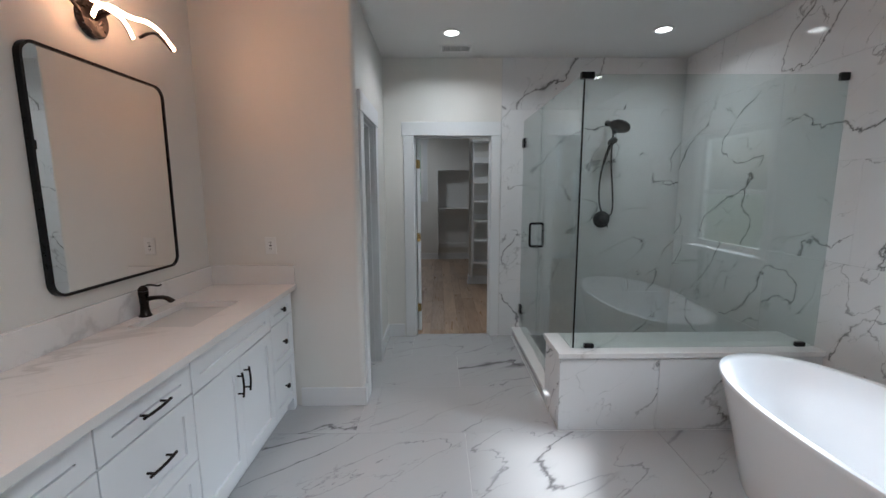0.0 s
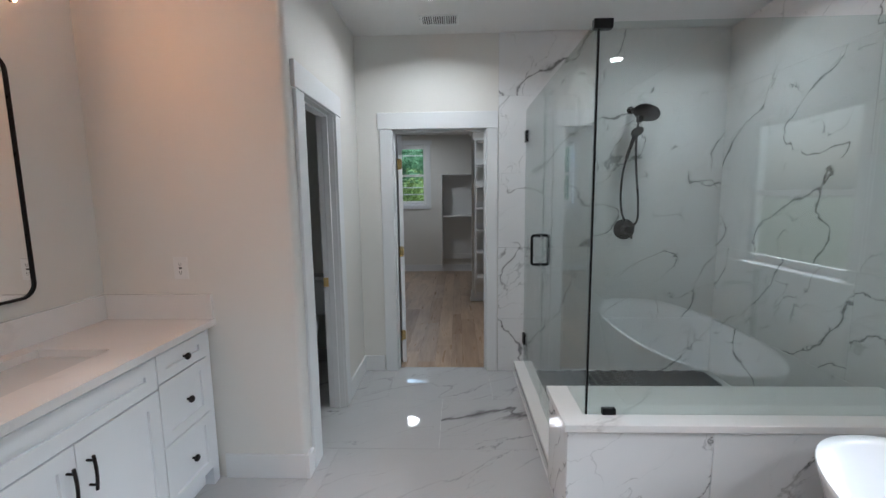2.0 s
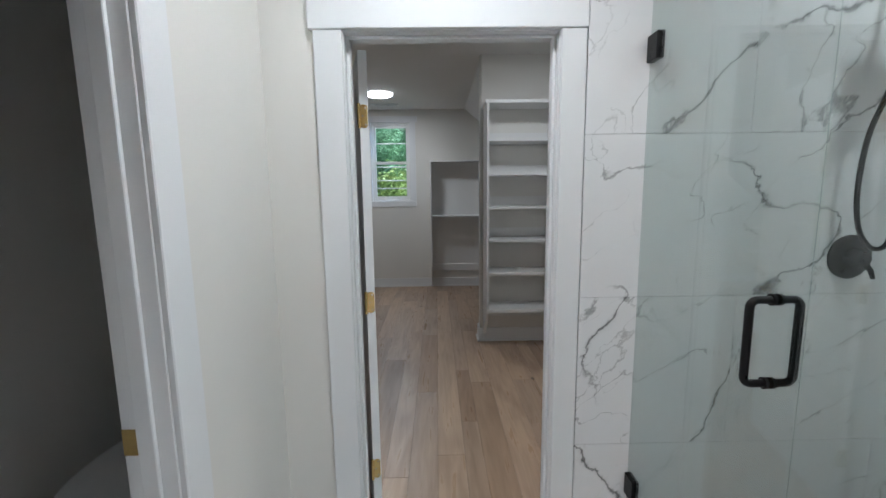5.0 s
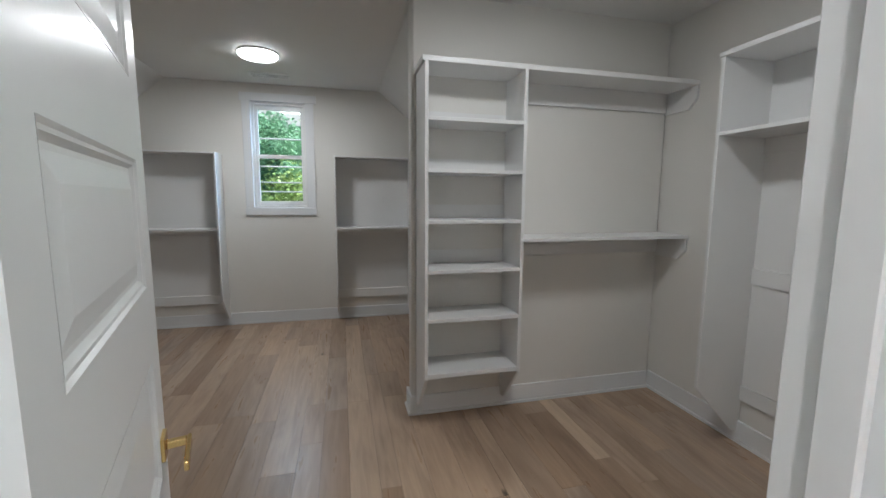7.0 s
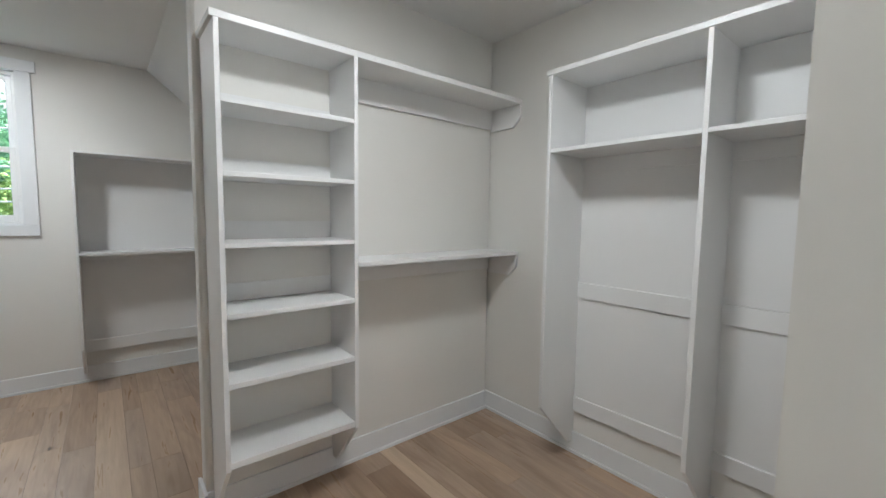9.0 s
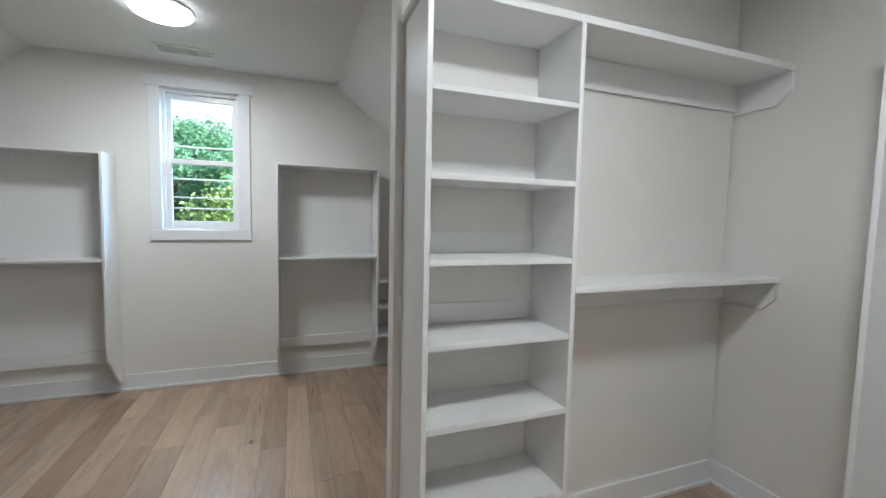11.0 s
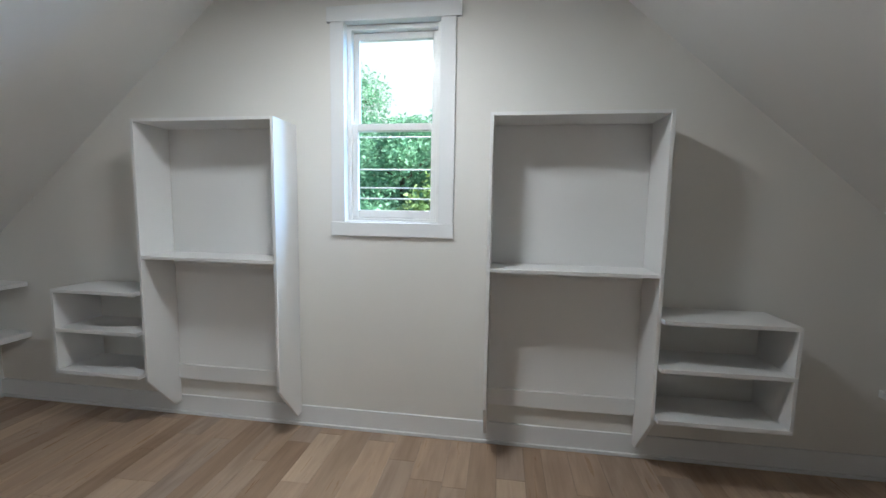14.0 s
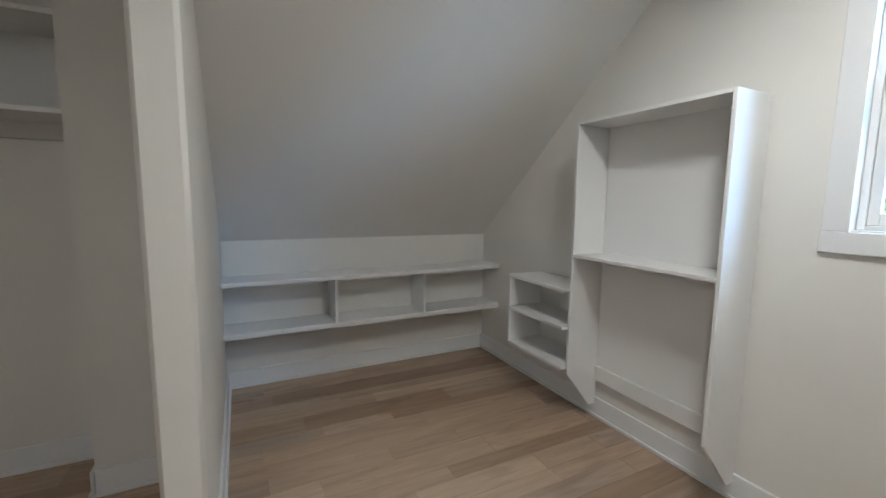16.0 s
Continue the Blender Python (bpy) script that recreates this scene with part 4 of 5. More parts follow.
def disc_head(center, normal, r, depth, name, stem=None):
    bm = bmesh.new()
    lathe(bm, [(0.0, -depth), (r * 0.35, -depth), (r * 0.8, -depth * 0.55), (r, -depth * 0.2), (r, 0.0), (r * 0.95, 0.004), (0.0, 0.004)], (0, 0, 0), "z", 36)
    q = Vector(normal).normalized().to_track_quat("Z", "Y").to_matrix().to_4x4()
    bmesh.ops.transform(bm, matrix=Matrix.Translation(center) @ q, verts=list(bm.verts))
    ob = part(name, bm, BLACK, sh, smooth=True)
    bm = bmesh.new()
    for rr, k in ((0.25, 6), (0.5, 12), (0.78, 18)):
        for i in range(k):
            a = 2 * math.pi * i / k
            lathe(bm, [(0.0028, 0.003), (0.002, 0.0075), (0.0, 0.0078)], (r * rr * math.cos(a), r * rr * math.sin(a), 0), "z", 6)
    bmesh.ops.transform(bm, matrix=Matrix.Translation(center) @ q, verts=list(bm.verts))
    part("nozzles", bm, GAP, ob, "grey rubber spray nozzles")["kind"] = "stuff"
    return ob


disc_head((1.678, 4.075, 2.103), (-0.42, -0.34, -0.84), 0.094, 0.042, "rain_head")
disc_head((1.622, 4.085, 1.968), (0.20, -0.6, -0.75), 0.048, 0.03, "hand_shower")
bm = bmesh.new()
sweep(bm, smooth_path([(1.620, 4.105, 1.972), (1.612, 4.13, 1.92), (1.596, 4.168, 1.83), (1.590, 4.185, 1.78)], 6), [0.016 - 0.004 * i / 18 for i in range(19)], 12)
part("wand", bm, BLACK, sh, smooth=True)
bm = bmesh.new()
sweep(bm, smooth_path([(1.590, 4.185, 1.79), (1.576, 4.215, 1.66), (1.572, 4.225, 1.48), (1.592, 4.225, 1.34), (1.640, 4.222, 1.268), (1.690, 4.220, 1.268), (1.712, 4.22, 1.33), (1.700, 4.21, 1.50), (1.668, 4.19, 1.72), (1.648, 4.16, 1.92), (1.652, 4.145, 2.05)], 8), 0.0085, 10)
part("hose", bm, BLACK, sh, "black flexible shower hose", smooth=True)
VX, VZ = 1.632, 1.222
valve = thing("shower_valve", "matte black round shower valve with lever", "shower valve", (VX, SF, VZ))
bm = bmesh.new()
lathe(bm, [(0.0, 0.0), (0.085, 0.0), (0.085, -0.004), (0.078, -0.010), (0.055, -0.014), (0.0, -0.014)], (VX, SF, VZ), "y", 40)
part("escutcheon", bm, BLACK, valve, smooth=True)
bm = bmesh.new()
lathe(bm, [(0.0, -0.012), (0.038, -0.012), (0.036, -0.03), (0.028, -0.05), (0.024, -0.062), (0.0, -0.063)], (VX, SF, VZ), "y", 28)
sweep(bm, [(VX + 0.01, SF - 0.045, VZ - 0.01), (VX + 0.035, SF - 0.052, VZ - 0.045), (VX + 0.045, SF - 0.055, VZ - 0.075)], [0.011, 0.009, 0.007], 10)
part("lever", bm, BLACK, valve, smooth=True)
drain = thing("shower_drain", "square brushed steel shower drain grate", "drain", (1.63, 3.65, 0.018))
part("grate", boxes((1.575, 1.685, 3.595, 3.705, 0.0125, 0.0225)), STEEL, drain, bevel=0.001)
for i in range(6):
    part("slot", boxes((1.587 + i * 0.0155, 1.594 + i * 0.0155, 3.607, 3.693, 0.0224, 0.0229)), DARK, drain)

# ---- bathtub and filler ----
TX, TY = 1.765, 1.565
tub = thing("bathtub", "white freestanding oval acrylic bathtub", "bathtub", (TX, TY, 0))
bm = bmesh.new()
P = 2.25
rings = [ring(TX, TY, 0.0, 0.30, 0.665, 72, P), ring(TX, TY, 0.012, 0.305, 0.672, 72, P), ring(TX, TY, 0.20, 0.338, 0.715, 72, P), ring(TX, TY, 0.40, 0.378, 0.770, 72, P), ring(TX, TY, 0.555, 0.414, 0.822, 72, P),
         ring(TX, TY, 0.572, 0.4185, 0.829, 72, P), ring(TX, TY, 0.580, 0.416, 0.826, 72, P), ring(TX, TY, 0.582, 0.400, 0.810, 72, P), ring(TX, TY, 0.578, 0.385, 0.795, 72, P), ring(TX, TY, 0.565, 0.378, 0.785, 72, P),
         ring(TX, TY, 0.40, 0.345, 0.735, 72, P), ring(TX, TY, 0.22, 0.30, 0.665, 72, P), ring(TX, TY, 0.15, 0.25, 0.59, 72, P), ring(TX, TY, 0.135, 0.15, 0.45, 72, P)]
loft(bm, rings)
part("shell", bm, ACRYL, tub, smooth=True)
part("overflow_slot", boxes((TX + 0.3475, TX + 0.353, TY - 0.035, TY + 0.035, 0.452, 0.458)), DARK, tub, "dark overflow slot")
bm = bmesh.new()
lathe(bm, [(0.0, 0.1352), (0.032, 0.1355), (0.03, 0.142), (0.0, 0.143)], (TX, TY, 0))
part("drain", bm, PLASTIC, tub, smooth=True)
fx, fy = 2.275, 1.62
fil = thing("tub_filler", "matte black floor-standing bathtub filler with spout", "tub faucet", (fx, fy, 0))
bm = bmesh.new()
lathe(bm, [(0.0, 0.0), (0.055, 0.0), (0.055, 0.012), (0.02, 0.02), (0.018, 0.86), (0.024, 0.87), (0.024, 1.0), (0.0, 1.001)], (fx, fy, 0))
part("column", bm, BLACK, fil, smooth=True)
bm = bmesh.new()
sweep(bm, smooth_path([(fx, fy, 0.90), (fx - 0.10, fy, 0.905), (fx - 0.19, fy, 0.90), (fx - 0.215, fy, 0.865)], 6), 0.014, 12)
part("spout", bm, BLACK, fil, smooth=True)
bm = bmesh.new()
sweep(bm, [(fx, fy - 0.02, 0.96), (fx, fy - 0.10, 0.965)], 0.007, 10)
sweep(bm, [(fx, fy + 0.02, 0.78), (fx, fy + 0.09, 0.78), (fx, fy + 0.09, 0.98)], 0.009, 10)
part("handle", bm, BLACK, fil, smooth=True)

# ---- toilet ----
tx, ty = -1.17, 4.30
toilet = thing("toilet", "white two-piece porcelain toilet with closed lid", "toilet", (tx, ty, 0))
bm = bmesh.new()
loft(bm, [ring(tx, ty + 0.10, 0.0, 0.115, 0.26, 40, 2.6), ring(tx, ty + 0.10, 0.03, 0.11, 0.255, 40, 2.6), ring(tx, ty + 0.06, 0.20, 0.125, 0.27, 40, 2.4), ring(tx, ty, 0.32, 0.175, 0.315, 40, 2.2), ring(tx, ty - 0.02, 0.375, 0.19, 0.325, 40, 2.2), ring(tx, ty - 0.02, 0.385, 0.185, 0.32, 40, 2.2)])
part("bowl", bm, PORC, toilet, smooth=True)
bm = bmesh.new()
loft(bm, [ring(tx, ty - 0.01, 0.387, 0.187, 0.318, 40, 2.2), ring(tx, ty - 0.01, 0.405, 0.189, 0.32, 40, 2.2), ring(tx, ty - 0.01, 0.4055, 0.182, 0.312, 40, 2.2)])
part("seat", bm, PORC, toilet, smooth=True)
bm = bmesh.new()
loft(bm, [ring(tx, ty - 0.005, 0.408, 0.186, 0.316, 40, 2.2), ring(tx, ty - 0.005, 0.422, 0.185, 0.314, 40, 2.2), ring(tx, ty, 0.428, 0.15, 0.27, 40, 2.2)])
part("lid", bm, PORC, toilet, smooth=True)
bm = boxes((tx - 0.215, tx + 0.215, 4.60, 4.795, 0.40, 0.74))
tank = part("tank", bm, PORC, toilet, bevel=0.02, seg=2)
part("tank_lid", boxes((tx - 0.225, tx + 0.225, 4.59, 4.797, 0.741, 0.778)), PORC, toilet, bevel=0.008, seg=2)
bm = bmesh.new()
sweep(bm, [(tx - 0.15, 4.601, 0.69), (tx - 0.15, 4.578, 0.69), (tx - 0.09, 4.575, 0.685)], 0.008, 8)
part("flush_lever", bm, STEEL, tank, "chrome flush lever", smooth=True)

# ---- closet: open door ----
leaf = thing("panel_door", "white raised-panel interior door standing open, brass lever", "door", (-0.207, 4.447, 0), rz=105.2)
DW, DT, DH = 0.755, 0.035, 2.035
panels = [(0.10, 0.65, 0.27, 0.68), (0.10, 0.65, 0.84, 1.12), (0.10, 0.65, 1.285, 1.555), (0.10, 0.65, 1.72, 1.92)]
bm = boxes((0, panels[0][0], 0, DT, 0.012, DH), (panels[0][1], DW, 0, DT, 0.012, DH))
edges = [0.012] + [v for p in panels for v in p[2:]] + [DH]
for a, b in zip(edges[::2], edges[1::2]):
    box(bm, panels[0][0], panels[0][1], 0, DT, a, b)
part("door_frame", bm, DOORP, leaf, local=True)
for a, b, c, d in panels:
    bm = bmesh.new()
    for s, o in ((0.0, 1), (DT, -1)):
        def rect(i, y):
            return [(a + i, s + o * y, c + i), (b - i, s + o * y, c + i), (b - i, s + o * y, d - i), (a + i, s + o * y, d - i)]
        loft(bm, [rect(0.0, -0.0005), rect(0.006, 0.004), rect(0.012, 0.004), rect(0.020, 0.011), rect(0.028, 0.011), rect(0.062, 0.003), rect(0.066, 0.003)], False, True)
    part("door_panel", bm, DOORP, leaf, "raised moulded door panel", local=True)
for z in (0.268, 1.03, 1.787):
    bm = bmesh.new()
    prism(bm, round_rect(0.003, DT - 0.001, z - 0.045, z + 0.045, 0.014, 5), "x", -0.0018, 0.0)
    h = part("hinge", bm, BRASS, leaf, "polished brass butt hinge", local=True)
    bm = bmesh.new()
    lathe(bm, [(0.0, -0.047), (0.0065, -0.047), (0.0065, 0.047), (0.0, 0.047)], (-0.006, DT + 0.003, z), "z", 14)
    part("knuckle", bm, BRASS, h, local=True, smooth=True)
    bm = bmesh.new()
    for k, dz in ((0.012, -0.032), (0.023, 0.0), (0.012, 0.032)):
        lathe(bm, [(0.0, -0.0019), (0.004, -0.0019), (0.0035, -0.0026), (0.0, -0.0026)], (0, k, z + dz), "x", 10)
    part("screws", bm, STEEL, h, local=True)
lv = part("lever_rose", boxes((DW - 0.098, DW - 0.042, -0.009, 0, 0.872, 0.928)), BRASS, leaf, "square brass rose", bevel=0.0015, local=True)
bm = boxes((DW - 0.079, DW - 0.061, -0.05, -0.009, 0.891, 0.909), (DW - 0.185, DW - 0.061, -0.060, -0.050, 0.889, 0.911))
part("lever", bm, BRASS, lv, "flat brass lever handle", bevel=0.002, local=True)
lv = part("lever_rose", boxes((DW - 0.098, DW - 0.042, DT, DT + 0.009, 0.872, 0.928)), BRASS, leaf, bevel=0.0015, local=True)
bm = boxes((DW - 0.079, DW - 0.061, DT + 0.009, DT + 0.05, 0.891, 0.909), (DW - 0.185, DW - 0.061, DT + 0.05, DT + 0.06, 0.889, 0.911))
part("lever", bm, BRASS, lv, bevel=0.002, local=True)
part("latch_plate", boxes((DW - 0.0005, DW + 0.001, 0.006, DT - 0.006, 0.872, 0.928)), BRASS, leaf, local=True)


# ---- closet shelving ----
def side_panel(parent, axis, u0, u1, wall, front, ztop, zfront, zwall, name="side_panel"):
    """An upright board whose foot is cut off at a slant; axis is its thickness direction."""
    dirn = 1 if wall > front else -1
    tip = wall - dirn * 0.055
    pts = [(front, ztop), (front, zfront), (tip, zwall), (wall, zwall), (wall, ztop)]
    bm = bmesh.new()
    if axis == "x":
        prism(bm, pts, "x", u0, u1)
    else:
        prism(bm, [(p[0], p[1]) for p in pts], "y", u0, u1)
    return part(name, bm, SHELF, parent, bevel=0.0015)


def window_unit(x0, x1, label):
    F, B = 8.897, WIN_Y - 0.016
    t = thing("closet_unit", label, "closet shelving", ((x0 + x1) / 2, 9.04, 0.08), "shelving units beside the window")
    side_panel(t, "x", x0, x0 + 0.019, B, F, 1.95, 0.345, 0.09)
    side_panel(t, "x", x1 - 0.019, x1, B, F, 1.95, 0.345, 0.09)
    part("top_panel", boxes((x0 + 0.0195, x1 - 0.0195, F, B, 1.932, 1.95)), SHELF, t, bevel=0.001)
    part("shelf", boxes((x0 + 0.0195, x1 - 0.0195, F + 0.001, B, 1.117, 1.136)), SHELF, t, bevel=0.001)
    part("back_panel", boxes((x0 + 0.0195, x1 - 0.0195, B + 0.001, WIN_Y - 0.001, 0.363, 1.95)), SHELF, t)
    part("back_rail", boxes((x0 + 0.0195, x1 - 0.0195, B - 0.018, B, 0.262, 0.363)), SHELF, t, bevel=0.002)
    part("hanging_cleat", boxes((x0 + 0.0195, x1 - 0.0195, B - 0.012, B, 1.05, 1.116)), SHELF, t, bevel=0.001)
    return t


window_unit(-0.040, 0.853, "white open wall-hung closet unit with one shelf")
window_unit(-2.150, -1.244, "white open wall-hung closet unit with one shelf")


def cubby(x0, x1, outer):
    """Low two-tier shelf box beside a window unit; outer: which end has a panel."""
    F, B = 8.852, WIN_Y - 0.016
    t = thing("shoe_shelf", "low white two-tier shelf box on the wall", "shelf", ((x0 + x1) / 2, 9.04, 0.37), "low shelves beside the units")
    for za, zb, nm in ((0.892, 0.914, "top_panel"), (0.643, 0.665, "shelf"), (0.371, 0.394, "bottom_panel")):
        part(nm, boxes((x0, x1, F, B, za, zb)), SHELF, t, bevel=0.0015)
    e = (x1 - 0.019, x1) if outer > 0 else (x0, x0 + 0.019)
    part("side_panel", boxes((*e, F + 0.001, B, 0.3945, 0.8915)), SHELF, t, bevel=0.001)
    part("support_cleat", boxes((x0, x1, B - 0.016, B, 0.30, 0.371)), SHELF, t, bevel=0.001)


cubby(0.854, 1.478, 1)
cubby(-2.745, -2.151, -1)


def low_bench(xw, xf):
    """A long low shelf box along a knee wall, with two dividers."""
    y0, y1 = 6.885 if xw < 0 else 6.836, WIN_Y - 0.001
    lo, hi = min(xw, xf), max(xw, xf)
    s = 1 if xf > xw else -1
    t = thing("low_shelf", "long low white shelf box with three open bays", "shelf", ((lo + hi) / 2, (y0 + y1) / 2, 0.47), "low shelves along the knee walls")
    part("top_panel", boxes((lo + (0.001 if s > 0 else 0), hi - (0.001 if s < 0 else 0), y0 + 0.001, y1, 0.846, 0.878)), SHELF, t, bevel=0.002)
    part("bottom_panel", boxes((lo + (0.001 if s > 0 else 0), hi - (0.001 if s < 0 else 0), y0 + 0.001, y1, 0.470, 0.512)), SHELF, t, bevel=0.002)
    for y in (7.66, 8.405):
        part("divider", boxes((lo + (0.001 if s > 0 else 0.003), hi - (0.001 if s < 0 else 0.003), y, y + 0.020, 0.5125, 0.8455)), SHELF, t, bevel=0.001)
    a = (lo + 0.001, lo + 0.017) if s > 0 else (hi - 0.017, hi - 0.001)
    part("support_cleat", boxes((*a, y0 + 0.001, y1, 0.40, 0.4695)), SHELF, t, bevel=0.001)
    part("support_cleat", boxes((*a, y0 + 0.001, y1, 0.775, 0.8455)), SHELF, t, bevel=0.001)


low_bench(KW, -3.343)
low_bench(KE, 2.087)

# shoe tower against the partition
PB, PFR = 6.714, 6.425
tower = thing("shelf_tower", "tall narrow white wall-hung shelf tower", "closet shelving", (0.82, 6.57, 0.08))
side_panel(tower, "x", 0.505, 0.526, PB, PFR, 2.245, 0.365, 0.085)
side_panel(tower, "x", 1.114, 1.135, PB, PFR, 2.245, 0.365, 0.085)
for za, zb in ((1.925, 1.946), (1.629, 1.650), (1.331, 1.352), (1.030, 1.052), (0.726, 0.750), (0.372, 0.402)):
    part("shelf", boxes((0.5265, 1.1135, PFR + 0.001, PB, za, zb)), SHELF, tower, bevel=0.0015)
for za in (2.03, 1.735, 1.44, 1.14, 0.0):
    if za:
        part("back_cleat", boxes((0.5265, 1.1135, PB - 0.006, PB - 0.0005, za - 0.085, za)), SHELF, tower)
part("back_rail", boxes((0.5265, 1.1135, PB - 0.019, PB - 0.0005, 0.262, 0.371)), SHELF, tower, bevel=0.001)

hs = thing("hanging_shelf", "long white top shelf on slanted end brackets", "shelf", (1.44, 6.57, 2.25), "closet wall shelves")
part("board", boxes((0.492, KE - 0.001, 6.430, PB, 2.247, 2.277)), SHELF, hs, bevel=0.002)
part("hanging_cleat", boxes((1.136, KE - 0.022, PB - 0.019, PB - 0.0005, 2.11, 2.2465)), SHELF, hs, bevel=0.001)


def end_bracket(parent, z):
    bm = bmesh.new()
    prism(bm, [(PB, z), (PB, z - 0.15), (6.50, z - 0.15), (6.435, z - 0.085), (6.435, z)], "x", KE - 0.02, KE - 0.001)
    part("end_bracket", bm, SHELF, parent, bevel=0.001)


end_bracket(hs, 2.2465)
hs2 = thing("hanging_shelf", "white lower hanging shelf on a slanted end bracket", "shelf", (1.76, 6.57, 1.21), "closet wall shelves")
part("board", boxes((1.136, KE - 0.001, PFR, PB, 1.212, 1.236)), SHELF, hs2, bevel=0.002)
part("hanging_cleat", boxes((1.136, KE - 0.022, PB - 0.019, PB - 0.0005, 1.09, 1.2115)), SHELF, hs2, bevel=0.001)
end_bracket(hs2, 1.2115)

# two-bay unit on the east wall
EF, EB = 2.042, KE - 0.002
eu = thing("closet_unit", "tall white two-bay wall-hung closet unit", "closet shelving", (2.2, 5.2, 0.07))
for a, b in ((5.942, 5.963), (5.182, 5.203), (4.742, 4.763)):
    side_panel(eu, "y", a, b, EB, EF, 2.2435, 0.38, 0.075)
part("top_panel", boxes((EF - 0.006, EB, 4.7385, 5.975, 2.244, 2.270)), SHELF, eu, bevel=0.002)
for a, b in ((4.7635, 5.1815), (5.2035, 5.9415)):
    part("shelf", boxes((EF, EB, a, b, 1.830, 1.850)), SHELF, eu, bevel=0.0015)
    part("back_panel", boxes((EB - 0.006, EB, a, b, 1.086, 2.243)), SHELF, eu)
    part("back_rail", boxes((EB - 0.019, EB, a, b, 0.99, 1.0855)), SHELF, eu, bevel=0.002)
    part("back_panel", boxes((EB - 0.006, EB, a, b, 0.3635, 0.9895)), SHELF, eu)
    part("back_rail", boxes((EB - 0.019, EB, a, b, 0.272, 0.363)), SHELF, eu, bevel=0.002)
    part("hanging_cleat", boxes((EB - 0.019, EB - 0.0065, a, b, 1.745, 1.8295)), SHELF, eu, bevel=0.001)

# alcove shelves on the west side
al = thing("closet_unit", "white shelves built into the closet alcove", "closet shelving", (-2.83, 5.65, 1.8))
for za, zb in ((1.828, 1.850), (2.245, 2.270)):
    part("shelf", boxes((-3.018, -2.655, 5.001, 6.334, za, zb)), SHELF, al, bevel=0.002)
part("back_panel", boxes((-3.0195, -3.012, 5.001, 6.334, 1.8505, 2.2445)), SHELF, al)
part("hanging_cleat", boxes((-3.0195, -3.003, 5.001, 6.334, 1.745, 1.8275)), SHELF, al, bevel=0.001)

# ---- outside ----
structure("ground", boxes((-400, 400, -400, 400, -3.4, -3.2)), GRASS, "green meadow ground below the upper storey", "ground")
structure("roof", boxes((-4.2, 3.0, -1.8, 9.5, 3.02, 3.2)), ROOFM, "dark shingled roof over the rooms", "roof")
structure("outer_wall", boxes((-4.1, -3.9, -1.6, 9.3, -3.2, 3.0), (-4.1, 2.53, 9.326, 9.34, -3.2, 1.30), (-4.1, -0.98, 9.326, 9.34, 1.30, 3.0), (-0.30, 2.53, 9.326, 9.34, 1.30, 3.0), (-0.98, -0.30, 9.326, 9.34, 2.61, 3.0)), SIDING, "white horizontal siding", "wall")


structure("backdrop", boxes((-160, 160, 150, 150.5, -3.2, 110)), HAZE, "pale hazy bright sky", "sky")


def tree(x, y, height, crown_r, crown_low, seed, leafmat, count, leaf=0.17):
    rng = random.Random(seed)
    g = -3.2
    t = thing("tree", "leafy green deciduous tree beyond the window" if leafmat is LEAF else "yellow-green deciduous tree beyond the window", "tree", (x, y, g), "trees behind the house")
    bm = bmesh.new()
    trunk = [(x + rng.uniform(-0.2, 0.2) * k, y + rng.uniform(-0.2, 0.2) * k, g + (height - 1) * k / 5) for k in range(6)]
    sweep(bm, trunk, [0.24 - 0.036 * k for k in range(6)], 9)
    ends = []
    for i in range(16):
        k = rng.uniform(0.25, 0.95)
        base = Vector((x, y, g + (height - 1) * k))
        a = rng.uniform(0, 2 * math.pi)
        ln = crown_r * rng.uniform(0.5, 1.0) * (1.15 - 0.6 * k)
        tip = base + Vector((math.cos(a) * ln, math.sin(a) * ln, rng.uniform(0.2, 1.0)))
        mid = (base + tip) / 2 + Vector((0, 0, -0.15))
        sweep(bm, [base, mid, tip], [0.08, 0.05, 0.02], 6)
        ends.append(tip)
    part("trunk", bm, BARK, t, smooth=True)
    clumps = []
    for i in range(130):
        k = rng.random()
        z = crown_low + (height + g - crown_low) * k
        rr = crown_r * math.sqrt(max(0.05, 1 - (2 * k - 0.85) ** 2 * 0.8)) * math.sqrt(rng.random())
        a = rng.uniform(0, 2 * math.pi)
        clumps.append((Vector((x + rr * math.cos(a), y + rr * math.sin(a), z)), rng.uniform(0.35, 0.85)))
    clumps += [(e, rng.uniform(0.4, 0.7)) for e in ends if e.z > crown_low - 0.4]
    verts, faces = [], []
    for i in range(count):
        c, s = clumps[rng.randrange(len(clumps))]
        d = Vector((rng.gauss(0, 1), rng.gauss(0, 1), rng.gauss(0, 0.75))).normalized() * s * rng.random() ** 0.35
        p = c + d - Vector(t.location)
        u = Vector((rng.gauss(0, 1), rng.gauss(0, 1), rng.gauss(0, 0.6))).normalized()
        v = u.cross(Vector((rng.gauss(0, 1), rng.gauss(0, 1), rng.gauss(0, 1)))).normalized()
        L = leaf * rng.uniform(0.6, 1.25)
        n = len(verts)
        verts += [p - u * L * 0.5, p + v * L * 0.28 - u * L * 0.05, p + u * L * 0.5, p - v * L * 0.28 - u * L * 0.05]
        faces.append((n, n + 1, n + 2, n + 3))
    me = bpy.data.meshes.new("crown")
    me.from_pydata([tuple(v) for v in verts], [], faces)
    me.materials.append(leafmat)
    ob = new("crown", me)
    ob.parent = t
    return t


